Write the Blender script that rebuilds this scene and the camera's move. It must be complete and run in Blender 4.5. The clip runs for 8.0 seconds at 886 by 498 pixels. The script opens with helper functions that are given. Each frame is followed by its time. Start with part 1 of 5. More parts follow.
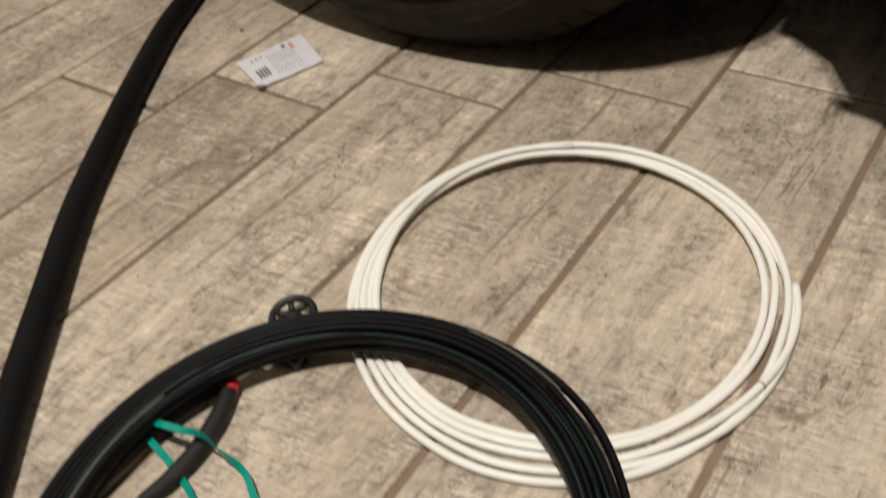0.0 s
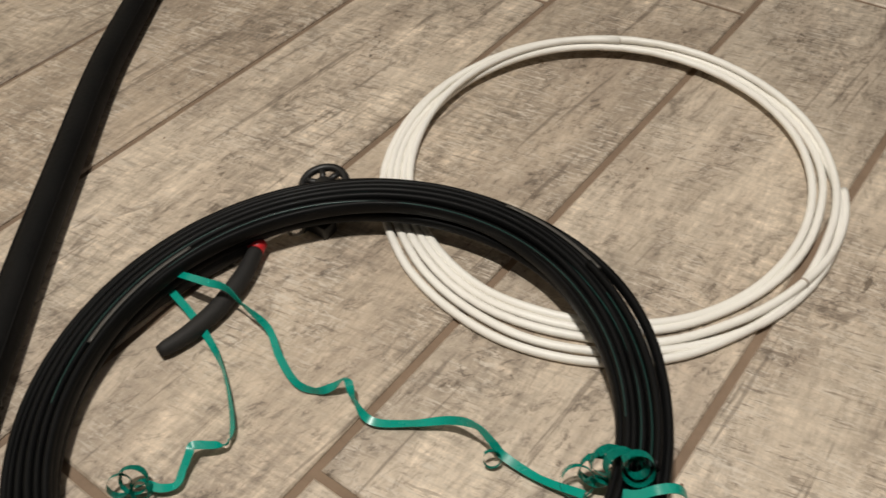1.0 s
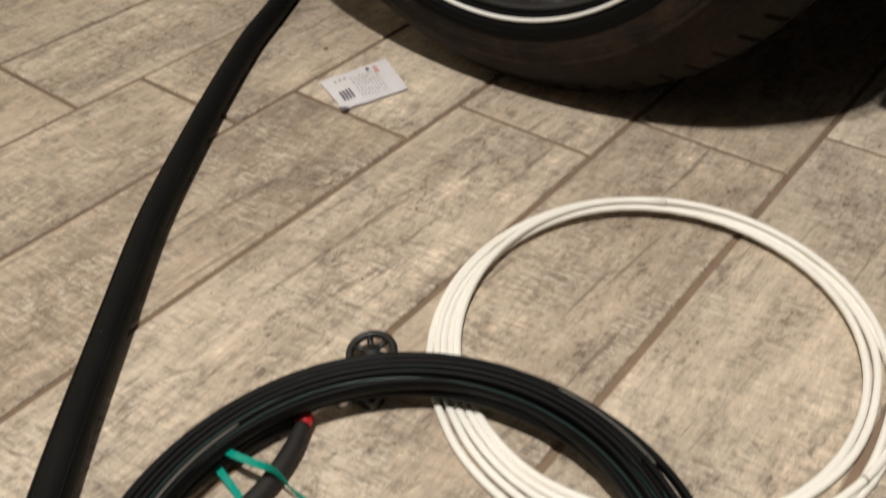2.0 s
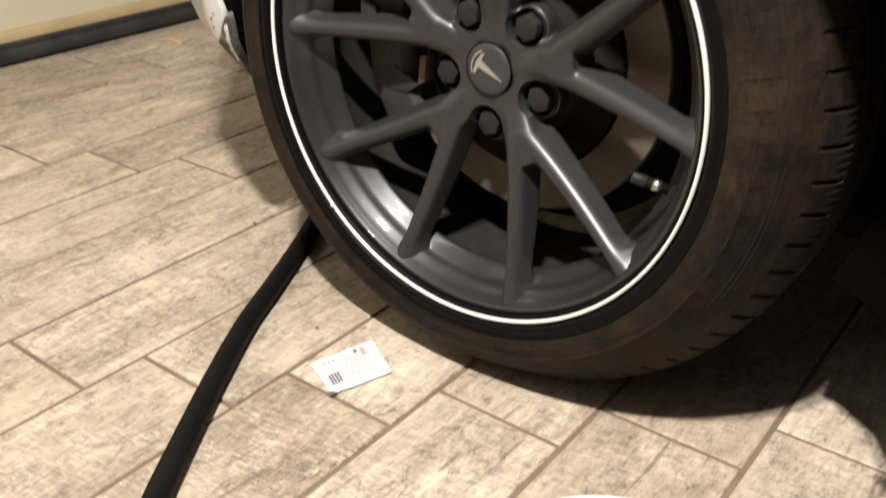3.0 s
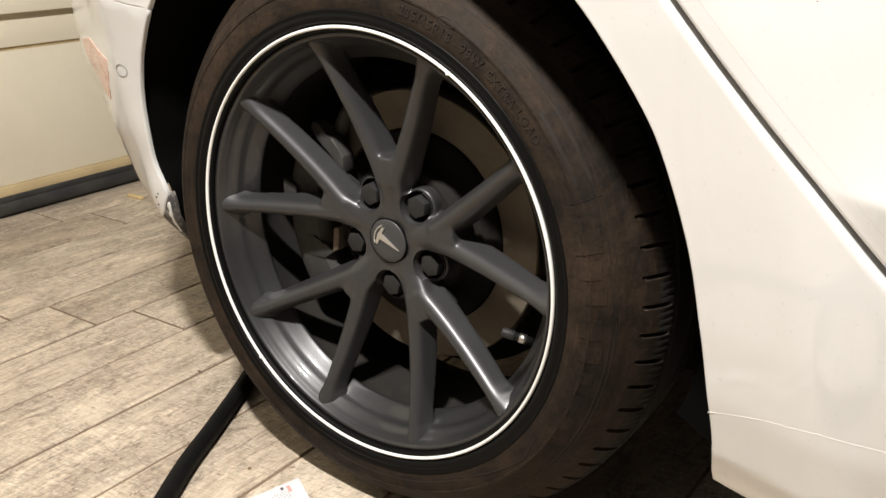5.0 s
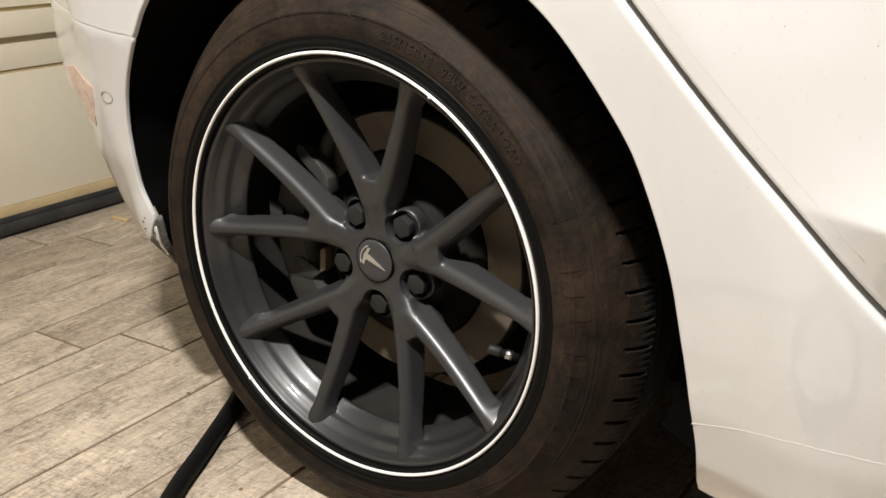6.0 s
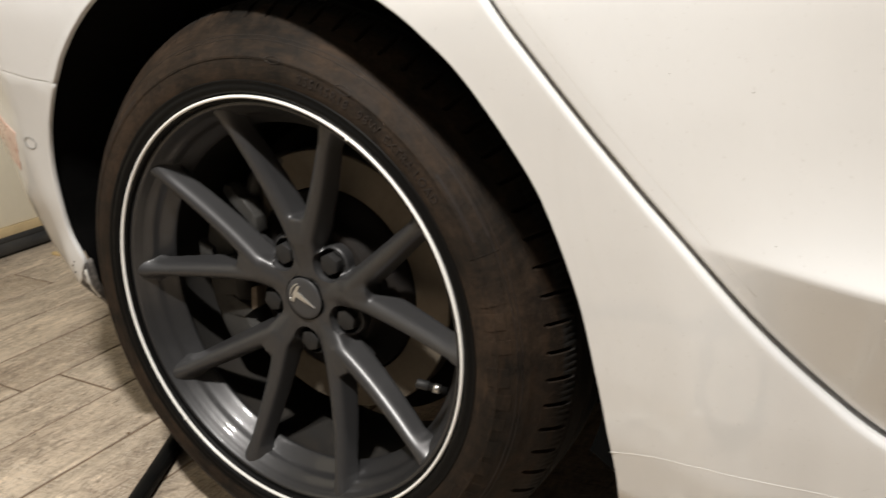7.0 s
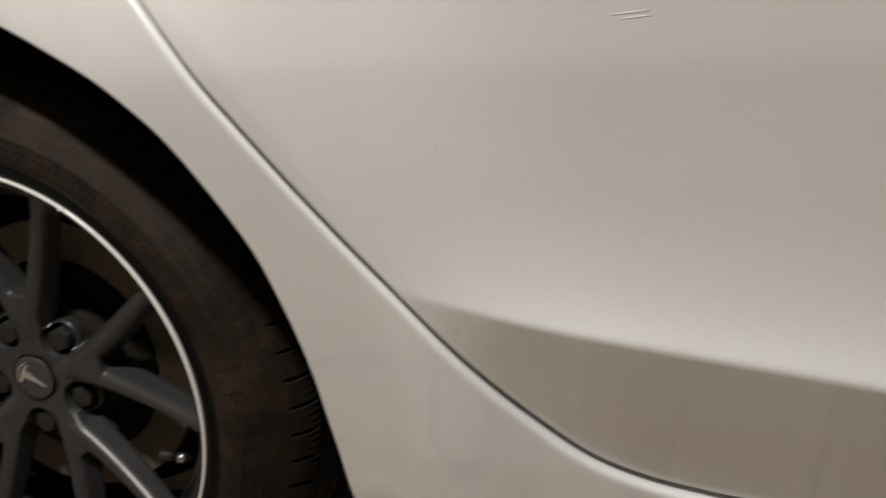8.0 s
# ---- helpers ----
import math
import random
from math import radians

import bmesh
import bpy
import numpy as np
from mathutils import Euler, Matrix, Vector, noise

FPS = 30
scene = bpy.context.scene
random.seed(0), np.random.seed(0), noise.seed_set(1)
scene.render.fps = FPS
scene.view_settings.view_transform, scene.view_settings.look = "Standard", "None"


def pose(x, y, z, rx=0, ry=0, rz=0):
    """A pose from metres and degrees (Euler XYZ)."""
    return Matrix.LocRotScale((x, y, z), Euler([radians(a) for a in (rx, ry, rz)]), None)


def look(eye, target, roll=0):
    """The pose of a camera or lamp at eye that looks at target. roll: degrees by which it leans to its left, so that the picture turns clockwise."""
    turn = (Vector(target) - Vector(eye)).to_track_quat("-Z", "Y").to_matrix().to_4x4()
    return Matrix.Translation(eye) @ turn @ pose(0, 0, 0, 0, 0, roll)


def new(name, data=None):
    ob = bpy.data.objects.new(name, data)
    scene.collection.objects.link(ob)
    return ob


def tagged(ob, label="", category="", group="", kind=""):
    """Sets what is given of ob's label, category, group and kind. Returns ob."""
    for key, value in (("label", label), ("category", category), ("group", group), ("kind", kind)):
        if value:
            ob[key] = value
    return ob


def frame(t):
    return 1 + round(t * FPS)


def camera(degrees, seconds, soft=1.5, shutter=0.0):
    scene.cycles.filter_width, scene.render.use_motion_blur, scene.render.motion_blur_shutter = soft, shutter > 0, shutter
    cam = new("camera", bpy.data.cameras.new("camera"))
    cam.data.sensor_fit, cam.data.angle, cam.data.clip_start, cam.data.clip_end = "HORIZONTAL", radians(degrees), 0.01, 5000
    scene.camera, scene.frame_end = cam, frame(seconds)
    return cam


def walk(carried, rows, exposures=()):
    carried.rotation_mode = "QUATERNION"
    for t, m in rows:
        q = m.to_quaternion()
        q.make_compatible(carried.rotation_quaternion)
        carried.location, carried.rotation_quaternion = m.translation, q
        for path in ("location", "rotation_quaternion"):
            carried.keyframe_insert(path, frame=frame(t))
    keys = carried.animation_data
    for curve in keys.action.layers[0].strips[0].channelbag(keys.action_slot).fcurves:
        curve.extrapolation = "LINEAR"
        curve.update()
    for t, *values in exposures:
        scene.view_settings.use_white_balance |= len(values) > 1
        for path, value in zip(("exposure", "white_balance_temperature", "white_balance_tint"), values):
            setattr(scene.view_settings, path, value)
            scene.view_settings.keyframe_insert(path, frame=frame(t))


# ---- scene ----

from mathutils.geometry import delaunay_2d_cdt

cam = camera(52.6, 8.0, soft=1.5, shutter=0.4)
PATH = [
    (0, (0.5267, -0.6196, 0.4517), (-0.4033, 0.5505, -0.8773), -6.91),
    (0.5, (0.5366, -0.6317, 0.4080), (-0.3444, 0.4874, -0.9960), -4.59),
    (1, (0.5165, -0.6502, 0.4063), (-0.3735, 0.4494, -1.0075), -2.93),
    (1.2, (0.5034, -0.6541, 0.4106), (-0.4038, 0.4410, -0.9958), -2.57),
    (2.3, (0.4667, -0.6220, 0.4811), (-0.5543, 0.6147, -0.7138), -1.23),
    (2.5, (0.4645, -0.6232, 0.5067), (-0.5770, 0.6697, -0.6084), -0.74),
    (3, (0.4796, -0.6280, 0.5720), (-0.6154, 0.7552, -0.3700), -0.74),
    (3.5, (0.5184, -0.6492, 0.6101), (-0.6017, 0.7907, -0.2098), -0.62),
    (4, (0.5674, -0.6603, 0.6381), (-0.5505, 0.8181, -0.1133), -1.00),
    (4.5, (0.5984, -0.6689, 0.6503), (-0.5220, 0.8297, -0.0561), -1.24),
    (6, (0.6173, -0.6853, 0.6663), (-0.4738, 0.8557, 0.0068), -2.34),
    (6.5, (0.6282, -0.6890, 0.6792), (-0.4528, 0.8668, 0.0379), -3.06),
    (7, (0.6511, -0.6702, 0.6900), (-0.3674, 0.9303, 0.0567), -3.49),
    (7.5, (0.6694, -0.6737, 0.6915), (-0.1357, 1.0580, 0.0974), -2.76),
    (8, (0.7057, -0.6517, 0.7033), (0.1014, 1.1643, 0.1226), -3.99),
]
EXPOSURES = [(0.0, -0.37, 6420, 10), (0.5, -0.49, 6420, 10), (1.2, -0.46, 6420, 10), (2.5, 0.10, 6480, 10), (3.0, 0.69, 6420, 10), (3.4, 0.98, 6200, 10), (4.0, 0.63, 6260, 10), (4.5, 0.6, 6330, 10), (4.8, 0.66, 6310, 10), (6.0, 0.45, 6280, 10), (6.5, 0.28, 6400, 10), (7.0, 0.20, 6330, 10), (7.3, -0.02, 6340, 10), (8.0, -0.68, 6360, 10)]
walk(cam, [(t, look(eye, target, roll)) for t, eye, target, roll in PATH], EXPOSURES)

# ---- light: warm ceiling bulbs in a garage darkened to cut bounce ----
LAMP = (0.33, -0.76, 1.82)
BULBS = (-0.045, 0.045)
world = bpy.data.worlds.new("garage_air")
scene.world = world
world.use_nodes = True
world.node_tree.nodes["Background"].inputs["Color"].default_value = (0.02, 0.019, 0.018, 1)
world.node_tree.nodes["Background"].inputs["Strength"].default_value = 0.3
for dx in BULBS:
    bulb_light = bpy.data.lights.new("ceiling_bulb_light", "POINT")
    bulb_light.energy = 84.0
    bulb_light.color = (1.0, 0.945, 0.865)
    bulb_light.shadow_soft_size = 0.028
    new("ceiling_bulb_light", bulb_light).matrix_world = Matrix.Translation((LAMP[0] + dx, LAMP[1], LAMP[2]))


# ---- materials ----
def material(name, color, rough=0.5, metal=0.0, coat=0.0, spec=0.5):
    m = bpy.data.materials.new(name)
    m.use_nodes = True
    b = m.node_tree.nodes["Principled BSDF"]
    b.inputs["Base Color"].default_value = (*color, 1)
    b.inputs["Roughness"].default_value = rough
    b.inputs["Metallic"].default_value = metal
    b.inputs["Coat Weight"].default_value = coat
    b.inputs["Coat Roughness"].default_value = 0.06
    b.inputs["Specular IOR Level"].default_value = spec
    return m


class Nodes:
    """Small helper to wire shader nodes."""

    def __init__(self, m):
        self.tree = m.node_tree
        self.bsdf = self.tree.nodes["Principled BSDF"]

    def add(self, kind, **sets):
        n = self.tree.nodes.new(kind)
        for key, value in sets.items():
            n.inputs[key].default_value = value
        return n

    def link(self, a, b):
        self.tree.links.new(a, b)

    def coords(self, scale, offset=None, turn=0.0):
        c = self.add("ShaderNodeTexCoord")
        v = self.add("ShaderNodeMapping")
        v.vector_type = "TEXTURE" if turn else "POINT"
        if turn:
            v.inputs["Rotation"].default_value = (0, 0, radians(turn))
            scale = tuple(1 / q for q in scale)
        v.inputs["Scale"].default_value = scale
        self.link(c.outputs["Object"], v.inputs["Vector"])
        if offset is not None:
            self.link(offset, v.inputs["Location"])
        return v.outputs["Vector"]

    def noise(self, vec, scale, detail=5.0, rough=0.55, lo=0.35, hi=0.65, dist=0.0):
        n = self.add("ShaderNodeTexNoise", Scale=scale, Detail=detail, Roughness=rough, Distortion=dist)
        self.link(vec, n.inputs["Vector"])
        r = self.add("ShaderNodeMapRange")
        r.inputs["From Min"].default_value, r.inputs["From Max"].default_value = lo, hi
        self.link(n.outputs["Fac"], r.inputs["Value"])
        return r.outputs["Result"]

    def mix(self, fac, a, b):
        n = self.tree.nodes.new("ShaderNodeMix")
        n.data_type = "RGBA"
        for sock, v in ((n.inputs[0], fac), (n.inputs[6], a), (n.inputs[7], b)):
            if isinstance(v, tuple):
                sock.default_value = (*v, 1)
            elif isinstance(v, (int, float)):
                sock.default_value = v
            else:
                self.link(v, sock)
        return n.outputs[2]

    def math(self, op, a, b=0.0):
        n = self.tree.nodes.new("ShaderNodeMath")
        n.operation = op
        for sock, v in zip(n.inputs, (a, b)):
            if isinstance(v, (int, float)):
                sock.default_value = v
            else:
                self.link(v, sock)
        return n.outputs[0]

    def scale(self, c, factor):
        n = self.tree.nodes.new("ShaderNodeVectorMath")
        n.operation = "SCALE"
        self.link(c, n.inputs[0])
        self.link(factor, n.inputs["Scale"])
        return n.outputs[0]

    def spread(self, vec, noise_scale, low, high, detail=6.0, rough=0.7, dist=0.4):
        """Noise as a factor between low and high."""
        return self.math("ADD", low, self.math("MULTIPLY", self.noise(vec, noise_scale, detail, rough, 0.32, 0.68, dist), high - low))

    def bump(self, height, strength=0.3, distance=0.001):
        n = self.add("ShaderNodeBump", Strength=strength, Distance=distance)
        self.link(height, n.inputs["Height"])
        self.link(n.outputs["Normal"], self.bsdf.inputs["Normal"])

    def color(self, c):
        self.link(c, self.bsdf.inputs["Base Color"])

    def rough(self, r):
        self.link(r, self.bsdf.inputs["Roughness"])


def tile_material(name, per_island):
    """Wood-look porcelain: long grain, cross saw marks, dark weather stains, different on each plank."""
    m = material(name, (0.4, 0.34, 0.27), 0.5)
    n = Nodes(m)
    if per_island:
        ident = n.add("ShaderNodeNewGeometry").outputs["Random Per Island"]
    else:
        ident = n.add("ShaderNodeObjectInfo").outputs["Random"]
    shift = n.add("ShaderNodeCombineXYZ")
    n.link(n.math("MULTIPLY", ident, 37.0), shift.inputs[0])
    n.link(n.math("MULTIPLY", ident, 91.0), shift.inputs[1])
    n.link(n.math("MULTIPLY", ident, 53.0), shift.inputs[2])
    off = shift.outputs[0]
    along = n.coords((1.0, 0.40, 1.0), off)
    blotch = n.noise(along, 12.0, 7.0, 0.70, 0.42, 0.60, 0.9)
    patch = n.noise(n.coords((1.0, 0.55, 1.0), off), 17.0, 5.0, 0.65, 0.44, 0.60, 0.6)
    mottle = n.noise(n.coords((1.0, 0.62, 1.0), off), 150.0, 7.0, 0.80, 0.43, 0.58, 0.5)
    streak = n.noise(n.coords((1.0, 0.075, 1.0), off), 85.0, 6.0, 0.68, 0.42, 0.62, 0.6)
    grain = n.noise(n.coords((1.0, 0.09, 1.0), off), 330.0, 4.0, 0.65, 0.40, 0.66, 0.4)
    saw = n.noise(n.coords((0.13, 1.0, 1.0), off, 7.0), 420.0, 4.0, 0.70, 0.54, 0.60, 0.35)
    score = n.noise(n.coords((0.13, 1.0, 1.0), off, 12.0), 360.0, 4.0, 0.70, 0.57, 0.62, 0.35)
    crack = n.noise(n.coords((1.0, 0.045, 1.0), off, -3.0), 120.0, 4.0, 0.62, 0.635, 0.665, 0.5)
    pit = n.noise(n.coords((1.0, 0.55, 1.0), off, -10.0), 120.0, 7.0, 0.80, 0.56, 0.61, 0.6)
    nick = n.noise(n.coords((1.0, 0.40, 1.0), off, -24.0), 170.0, 6.0, 0.75, 0.545, 0.63, 0.8)
    knots = n.noise(along, 33.0, 6.0, 0.74, 0.57, 0.69, 1.2)
    fleck = n.noise(n.coords((1.0, 0.7, 1.0), off), 230.0, 6.0, 0.78, 0.53, 0.63, 0.3)
    tone = n.mix(ident, (0.70, 0.594, 0.466), (0.50, 0.401, 0.298))
    c = n.mix(n.math("MULTIPLY", blotch, 0.50), tone, (0.262, 0.203, 0.154))
    c = n.mix(n.math("MULTIPLY", streak, 0.26), c, (0.235, 0.178, 0.130))
    c = n.scale(c, n.spread(n.coords((1.0, 0.50, 1.0), off), 7.0, 0.85, 1.12, 5.0, 0.6, 0.8))
    c = n.scale(c, n.spread(n.coords((1.0, 0.20, 1.0), off), 30.0, 0.83, 1.12))
    rough_zone = n.math("ADD", 0.30, n.noise(n.coords((1.0, 0.5, 1.0), off), 10.0, 4.0, 0.6, 0.42, 0.58, 0.6))
    fine = n.spread(n.coords((1.0, 0.26, 1.0), off, 3.0), 95.0, -0.33, 0.26, 7.0, 0.78)
    c = n.scale(c, n.math("ADD", 1.0, n.math("MULTIPLY", fine, rough_zone)))
    c = n.scale(c, n.spread(n.coords((1.0, 0.22, 1.0), off, 4.0), 280.0, 0.84, 1.13, 5.0, 0.7))
    cross = n.spread(n.coords((0.24, 1.0, 1.0), off, 8.0), 200.0, -0.30, 0.25, 5.0, 0.74)
    c = n.scale(c, n.math("ADD", 1.0, n.math("MULTIPLY", cross, rough_zone)))
    c = n.mix(n.math("MULTIPLY", n.math("MULTIPLY", saw, n.math("ADD", patch, 0.15)), 0.80), c, (0.62, 0.545, 0.45))
    c = n.mix(n.math("MULTIPLY", n.math("MULTIPLY", nick, n.math("ADD", n.math("MULTIPLY", blotch, 0.75), 0.22)), 0.85), c, (0.115, 0.088, 0.066))
    c = n.mix(n.math("MULTIPLY", n.math("MULTIPLY", fleck, n.math("ADD", patch, 0.3)), 0.50), c, (0.68, 0.595, 0.49))
    c = n.mix(n.math("MULTIPLY", n.math("MULTIPLY", score, n.math("ADD", n.math("MULTIPLY", patch, 0.8), 0.14)), 0.78), c, (0.17, 0.130, 0.096))
    c = n.mix(n.math("MULTIPLY", n.math("MULTIPLY", pit, n.math("ADD", n.math("MULTIPLY", blotch, 0.95), 0.12)), 0.92), c, (0.125, 0.094, 0.068))
    c = n.mix(n.math("MULTIPLY", crack, 0.55), c, (0.12, 0.090, 0.066))
    c = n.mix(n.math("MULTIPLY", knots, 0.74), c, (0.135, 0.102, 0.076))
    n.color(c)
    n.rough(n.math("ADD", 0.42, n.math("MULTIPLY", grain, 0.2)))
    n.bump(n.math("ADD", mottle, n.math("MULTIPLY", saw, 0.6)), 0.25, 0.0006)
    return m


def worn(name, color, dirt, rough, scale, amount=0.6, metal=0.0, coat=0.0, bump=0.2, lo=0.42, hi=0.7):
    """A surface with two scales of soiling over its colour."""
    m = material(name, color, rough, metal, coat)
    n = Nodes(m)
    v = n.coords((1.0, 1.0, 1.0))
    big = n.noise(v, scale, 5.0, 0.6, lo, hi, 0.4)
    fine = n.noise(v, scale * 14.0, 4.0, 0.6, 0.35, 0.7)
    c = n.mix(n.math("MULTIPLY", big, amount), color, dirt)
    c = n.mix(n.math("MULTIPLY", fine, amount * 0.35), c, dirt)
    n.color(c)
    n.rough(n.math("ADD", rough, n.math("MULTIPLY", big, 0.12)))
    if bump:
        n.bump(fine, bump, 0.0006)
    return m


TILE = tile_material("porcelain_plank", False)
TILE_FAR = tile_material("porcelain_plank_far", True)
GROUT = worn("brown_grout", (0.245, 0.172, 0.116), (0.15, 0.103, 0.070), 0.9, 22.0, 0.6)


def paint(name, color, tint):
    """Clear-coated white paint with a faint slow drift of tone, hazy wiped smears, dust specks and orange peel."""
    m = material(name, color, 0.32, 0.0, 1.0)
    n = Nodes(m)
    v = n.coords((1.0, 1.0, 1.0))
    smear = n.noise(n.coords((1.0, 1.0, 0.45)), 9.0, 6.0, 0.62, 0.46, 0.66, 1.2)
    speck = n.noise(v, 260.0, 3.0, 0.6, 0.66, 0.72)
    c = n.mix(n.noise(v, 1.6, 2.0, 0.5, 0.2, 0.8), color, tint)
    c = n.mix(n.math("MULTIPLY", smear, 0.10), c, (0.50, 0.485, 0.46))
    c = n.mix(n.math("MULTIPLY", speck, 0.22), c, (0.34, 0.32, 0.29))
    n.color(c)
    n.rough(n.math("ADD", 0.28, n.math("MULTIPLY", n.noise(v, 3.0, 3.0, 0.5, 0.2, 0.8), 0.10)))
    n.link(n.math("ADD", 0.04, n.math("MULTIPLY", smear, 0.16)), n.bsdf.inputs["Coat Roughness"])
    n.bump(n.math("ADD", n.noise(v, 420.0, 2.0, 0.5, 0.2, 0.8), n.math("MULTIPLY", n.noise(v, 26.0, 2.0, 0.5, 0.2, 0.8), 2.5)), 0.035, 0.0004)
    return m


WHITE = paint("white_car_paint", (0.665, 0.668, 0.672), (0.635, 0.635, 0.632))
BUMPER_WHITE = paint("white_bumper_paint", (0.59, 0.59, 0.588), (0.53, 0.52, 0.50))


def rubber():
    """Tyre wall: black rubber with brown road dust in rings, scuffs and patches."""
    m = material("dusty_rubber", (0.011, 0.0095, 0.0085), 0.66)
    n = Nodes(m)
    v = n.coords((1.0, 1.0, 1.0))
    split = n.add("ShaderNodeSeparateXYZ")
    n.link(v, split.inputs[0])
    up = n.math("SUBTRACT", split.outputs[2], 0.321)
    radius = n.math("SQRT", n.math("ADD", n.math("MULTIPLY", split.outputs[0], split.outputs[0]), n.math("MULTIPLY", up, up)))
    turn = n.math("ARCTAN2", up, split.outputs[0])
    polar = n.add("ShaderNodeCombineXYZ")
    n.link(n.math("MULTIPLY", radius, 14.0), polar.inputs[0])
    n.link(n.math("MULTIPLY", turn, 0.55), polar.inputs[1])
    rings = n.noise(polar.outputs[0], 14.0, 6.0, 0.70, 0.46, 0.66, 0.25)
    scuff = n.noise(polar.outputs[0], 46.0, 5.0, 0.72, 0.55, 0.68, 0.2)
    big = n.noise(v, 8.0, 6.0, 0.68, 0.38, 0.68, 0.8)
    mid = n.noise(v, 34.0, 5.0, 0.65, 0.42, 0.68, 0.4)
    fine = n.noise(v, 240.0, 4.0, 0.6, 0.35, 0.7)
    c = n.mix(n.math("MULTIPLY", big, 0.80), (0.0092, 0.0076, 0.0061), (0.033, 0.0208, 0.0127))
    c = n.mix(n.math("MULTIPLY", rings, 0.45), c, (0.041, 0.0245, 0.0142))
    c = n.mix(n.math("MULTIPLY", mid, 0.75), c, (0.0054, 0.0048, 0.0042))
    c = n.mix(n.math("MULTIPLY", n.math("MULTIPLY", scuff, big), 0.60), c, (0.060, 0.046, 0.036))
    c = n.mix(n.math("MULTIPLY", n.math("MULTIPLY", fine, big), 0.40), c, (0.062, 0.042, 0.028))
    n.color(c)
    n.rough(n.math("ADD", 0.62, n.math("MULTIPLY", big, 0.2)))
    n.bump(n.math("ADD", n.math("ADD", fine, mid), n.math("MULTIPLY", rings, 0.6)), 0.35, 0.0005)
    return m


RUBBER = rubber()
TREAD = worn("worn_tread_rubber", (0.0160, 0.0150, 0.0140), (0.028, 0.0240, 0.0205), 0.85, 26.0, 0.6, bump=0.3)
BEAD = material("clean_black_rubber", (0.0030, 0.0030, 0.0030), 0.5, spec=0.10)
LETTER = worn("moulded_rubber", (0.016, 0.013, 0.012), (0.036, 0.026, 0.019), 0.55, 30.0, 0.5)
RIM = worn("gunmetal_wheel_paint", (0.056, 0.0555, 0.0575), (0.042, 0.0415, 0.042), 0.42, 8.0, 0.5, 0.6, 0.2, 0.0)
RIM.node_tree.nodes["Principled BSDF"].inputs["Coat Roughness"].default_value = 0.22
BARREL = worn("gunmetal_barrel_paint", (0.040, 0.0396, 0.0412), (0.028, 0.0274, 0.0272), 0.36, 10.0, 0.5, 0.55, 0.3, 0.0)
FILM = material("pale_scrape", (0.58, 0.575, 0.56), 0.4)
FILM_EDGE = material("clear_film_edge", (0.50, 0.485, 0.46), 0.45)
SENSOR = material("grey_sensor_joint", (0.25, 0.245, 0.235), 0.5)
SEAM = material("pale_seam", (0.74, 0.735, 0.72), 0.4)
INNER_BARREL = worn("dull_inner_barrel", (0.030, 0.029, 0.028), (0.045, 0.038, 0.031), 0.6, 18.0, 0.6, 0.3, 0.0, 0.0)
RING = material("white_rim_protector", (0.82, 0.81, 0.78), 0.25, 0.0, 0.4)
NUT = worn("black_nut_cover", (0.014, 0.014, 0.0145), (0.026, 0.023, 0.020), 0.5, 40.0, 0.4)
CAP = material("dark_grey_cap", (0.034, 0.034, 0.036), 0.5)
SILVER = material("silver_badge", (0.55, 0.54, 0.51), 0.35, 0.8)
DISC = worn("machined_brake_iron", (0.17, 0.145, 0.113), (0.08, 0.064, 0.048), 0.50, 9.0, 0.5, 0.35)
RUST = worn("pale_rusty_steel", (0.15, 0.118, 0.085), (0.04, 0.029, 0.02), 0.6, 30.0, 0.6, 0.3)
IRON = worn("dark_cast_iron", (0.010, 0.0095, 0.0095), (0.018, 0.014, 0.011), 0.7, 20.0, 0.6)
CALIPER = worn("grey_caliper", (0.046, 0.0445, 0.042), (0.026, 0.024, 0.0215), 0.55, 25.0, 0.6)
LINER = worn("black_felt_liner", (0.0035, 0.0035, 0.0035), (0.006, 0.0055, 0.005), 0.95, 20.0, 0.4)
PLASTIC = worn("black_plastic", (0.007, 0.007, 0.007), (0.018, 0.016, 0.014), 0.45, 30.0, 0.5)
HOSE = worn("black_rubber_hose", (0.003, 0.003, 0.003), (0.009, 0.008, 0.007), 0.6, 22.0, 0.5)
CABLE = worn("black_cable_jacket", (0.0024, 0.0026, 0.0028), (0.006, 0.0058, 0.0056), 0.46, 26.0, 0.4, bump=0.0)
TUBE = worn("white_plastic_tube", (0.87, 0.845, 0.78), (0.66, 0.61, 0.53), 0.42, 14.0, 0.3, bump=0.0)
TUBE_END = material("tube_cut_end", (0.42, 0.36, 0.30), 0.7)
GREEN = worn("green_ribbon", (0.003, 0.28, 0.21), (0.003, 0.19, 0.14), 0.24, 40.0, 0.5, bump=0.0)
TRANSLUCENT_GREEN = worn("green_film_edge", (0.006, 0.040, 0.034), (0.005, 0.02, 0.017), 0.3, 40.0, 0.4, bump=0.0)
GREY_TAPE = worn("grey_tape", (0.075, 0.070, 0.062), (0.04, 0.036, 0.03), 0.4, 60.0, 0.4)
RED = material("red_plastic", (0.50, 0.015, 0.02), 0.4)
GRIP = worn("black_dipped_grip", (0.012, 0.0115, 0.011), (0.028, 0.025, 0.022), 0.6, 50.0, 0.5)
STEEL = worn("bright_steel", (0.55, 0.54, 0.52), (0.35, 0.33, 0.30), 0.28, 60.0, 0.4, 1.0)
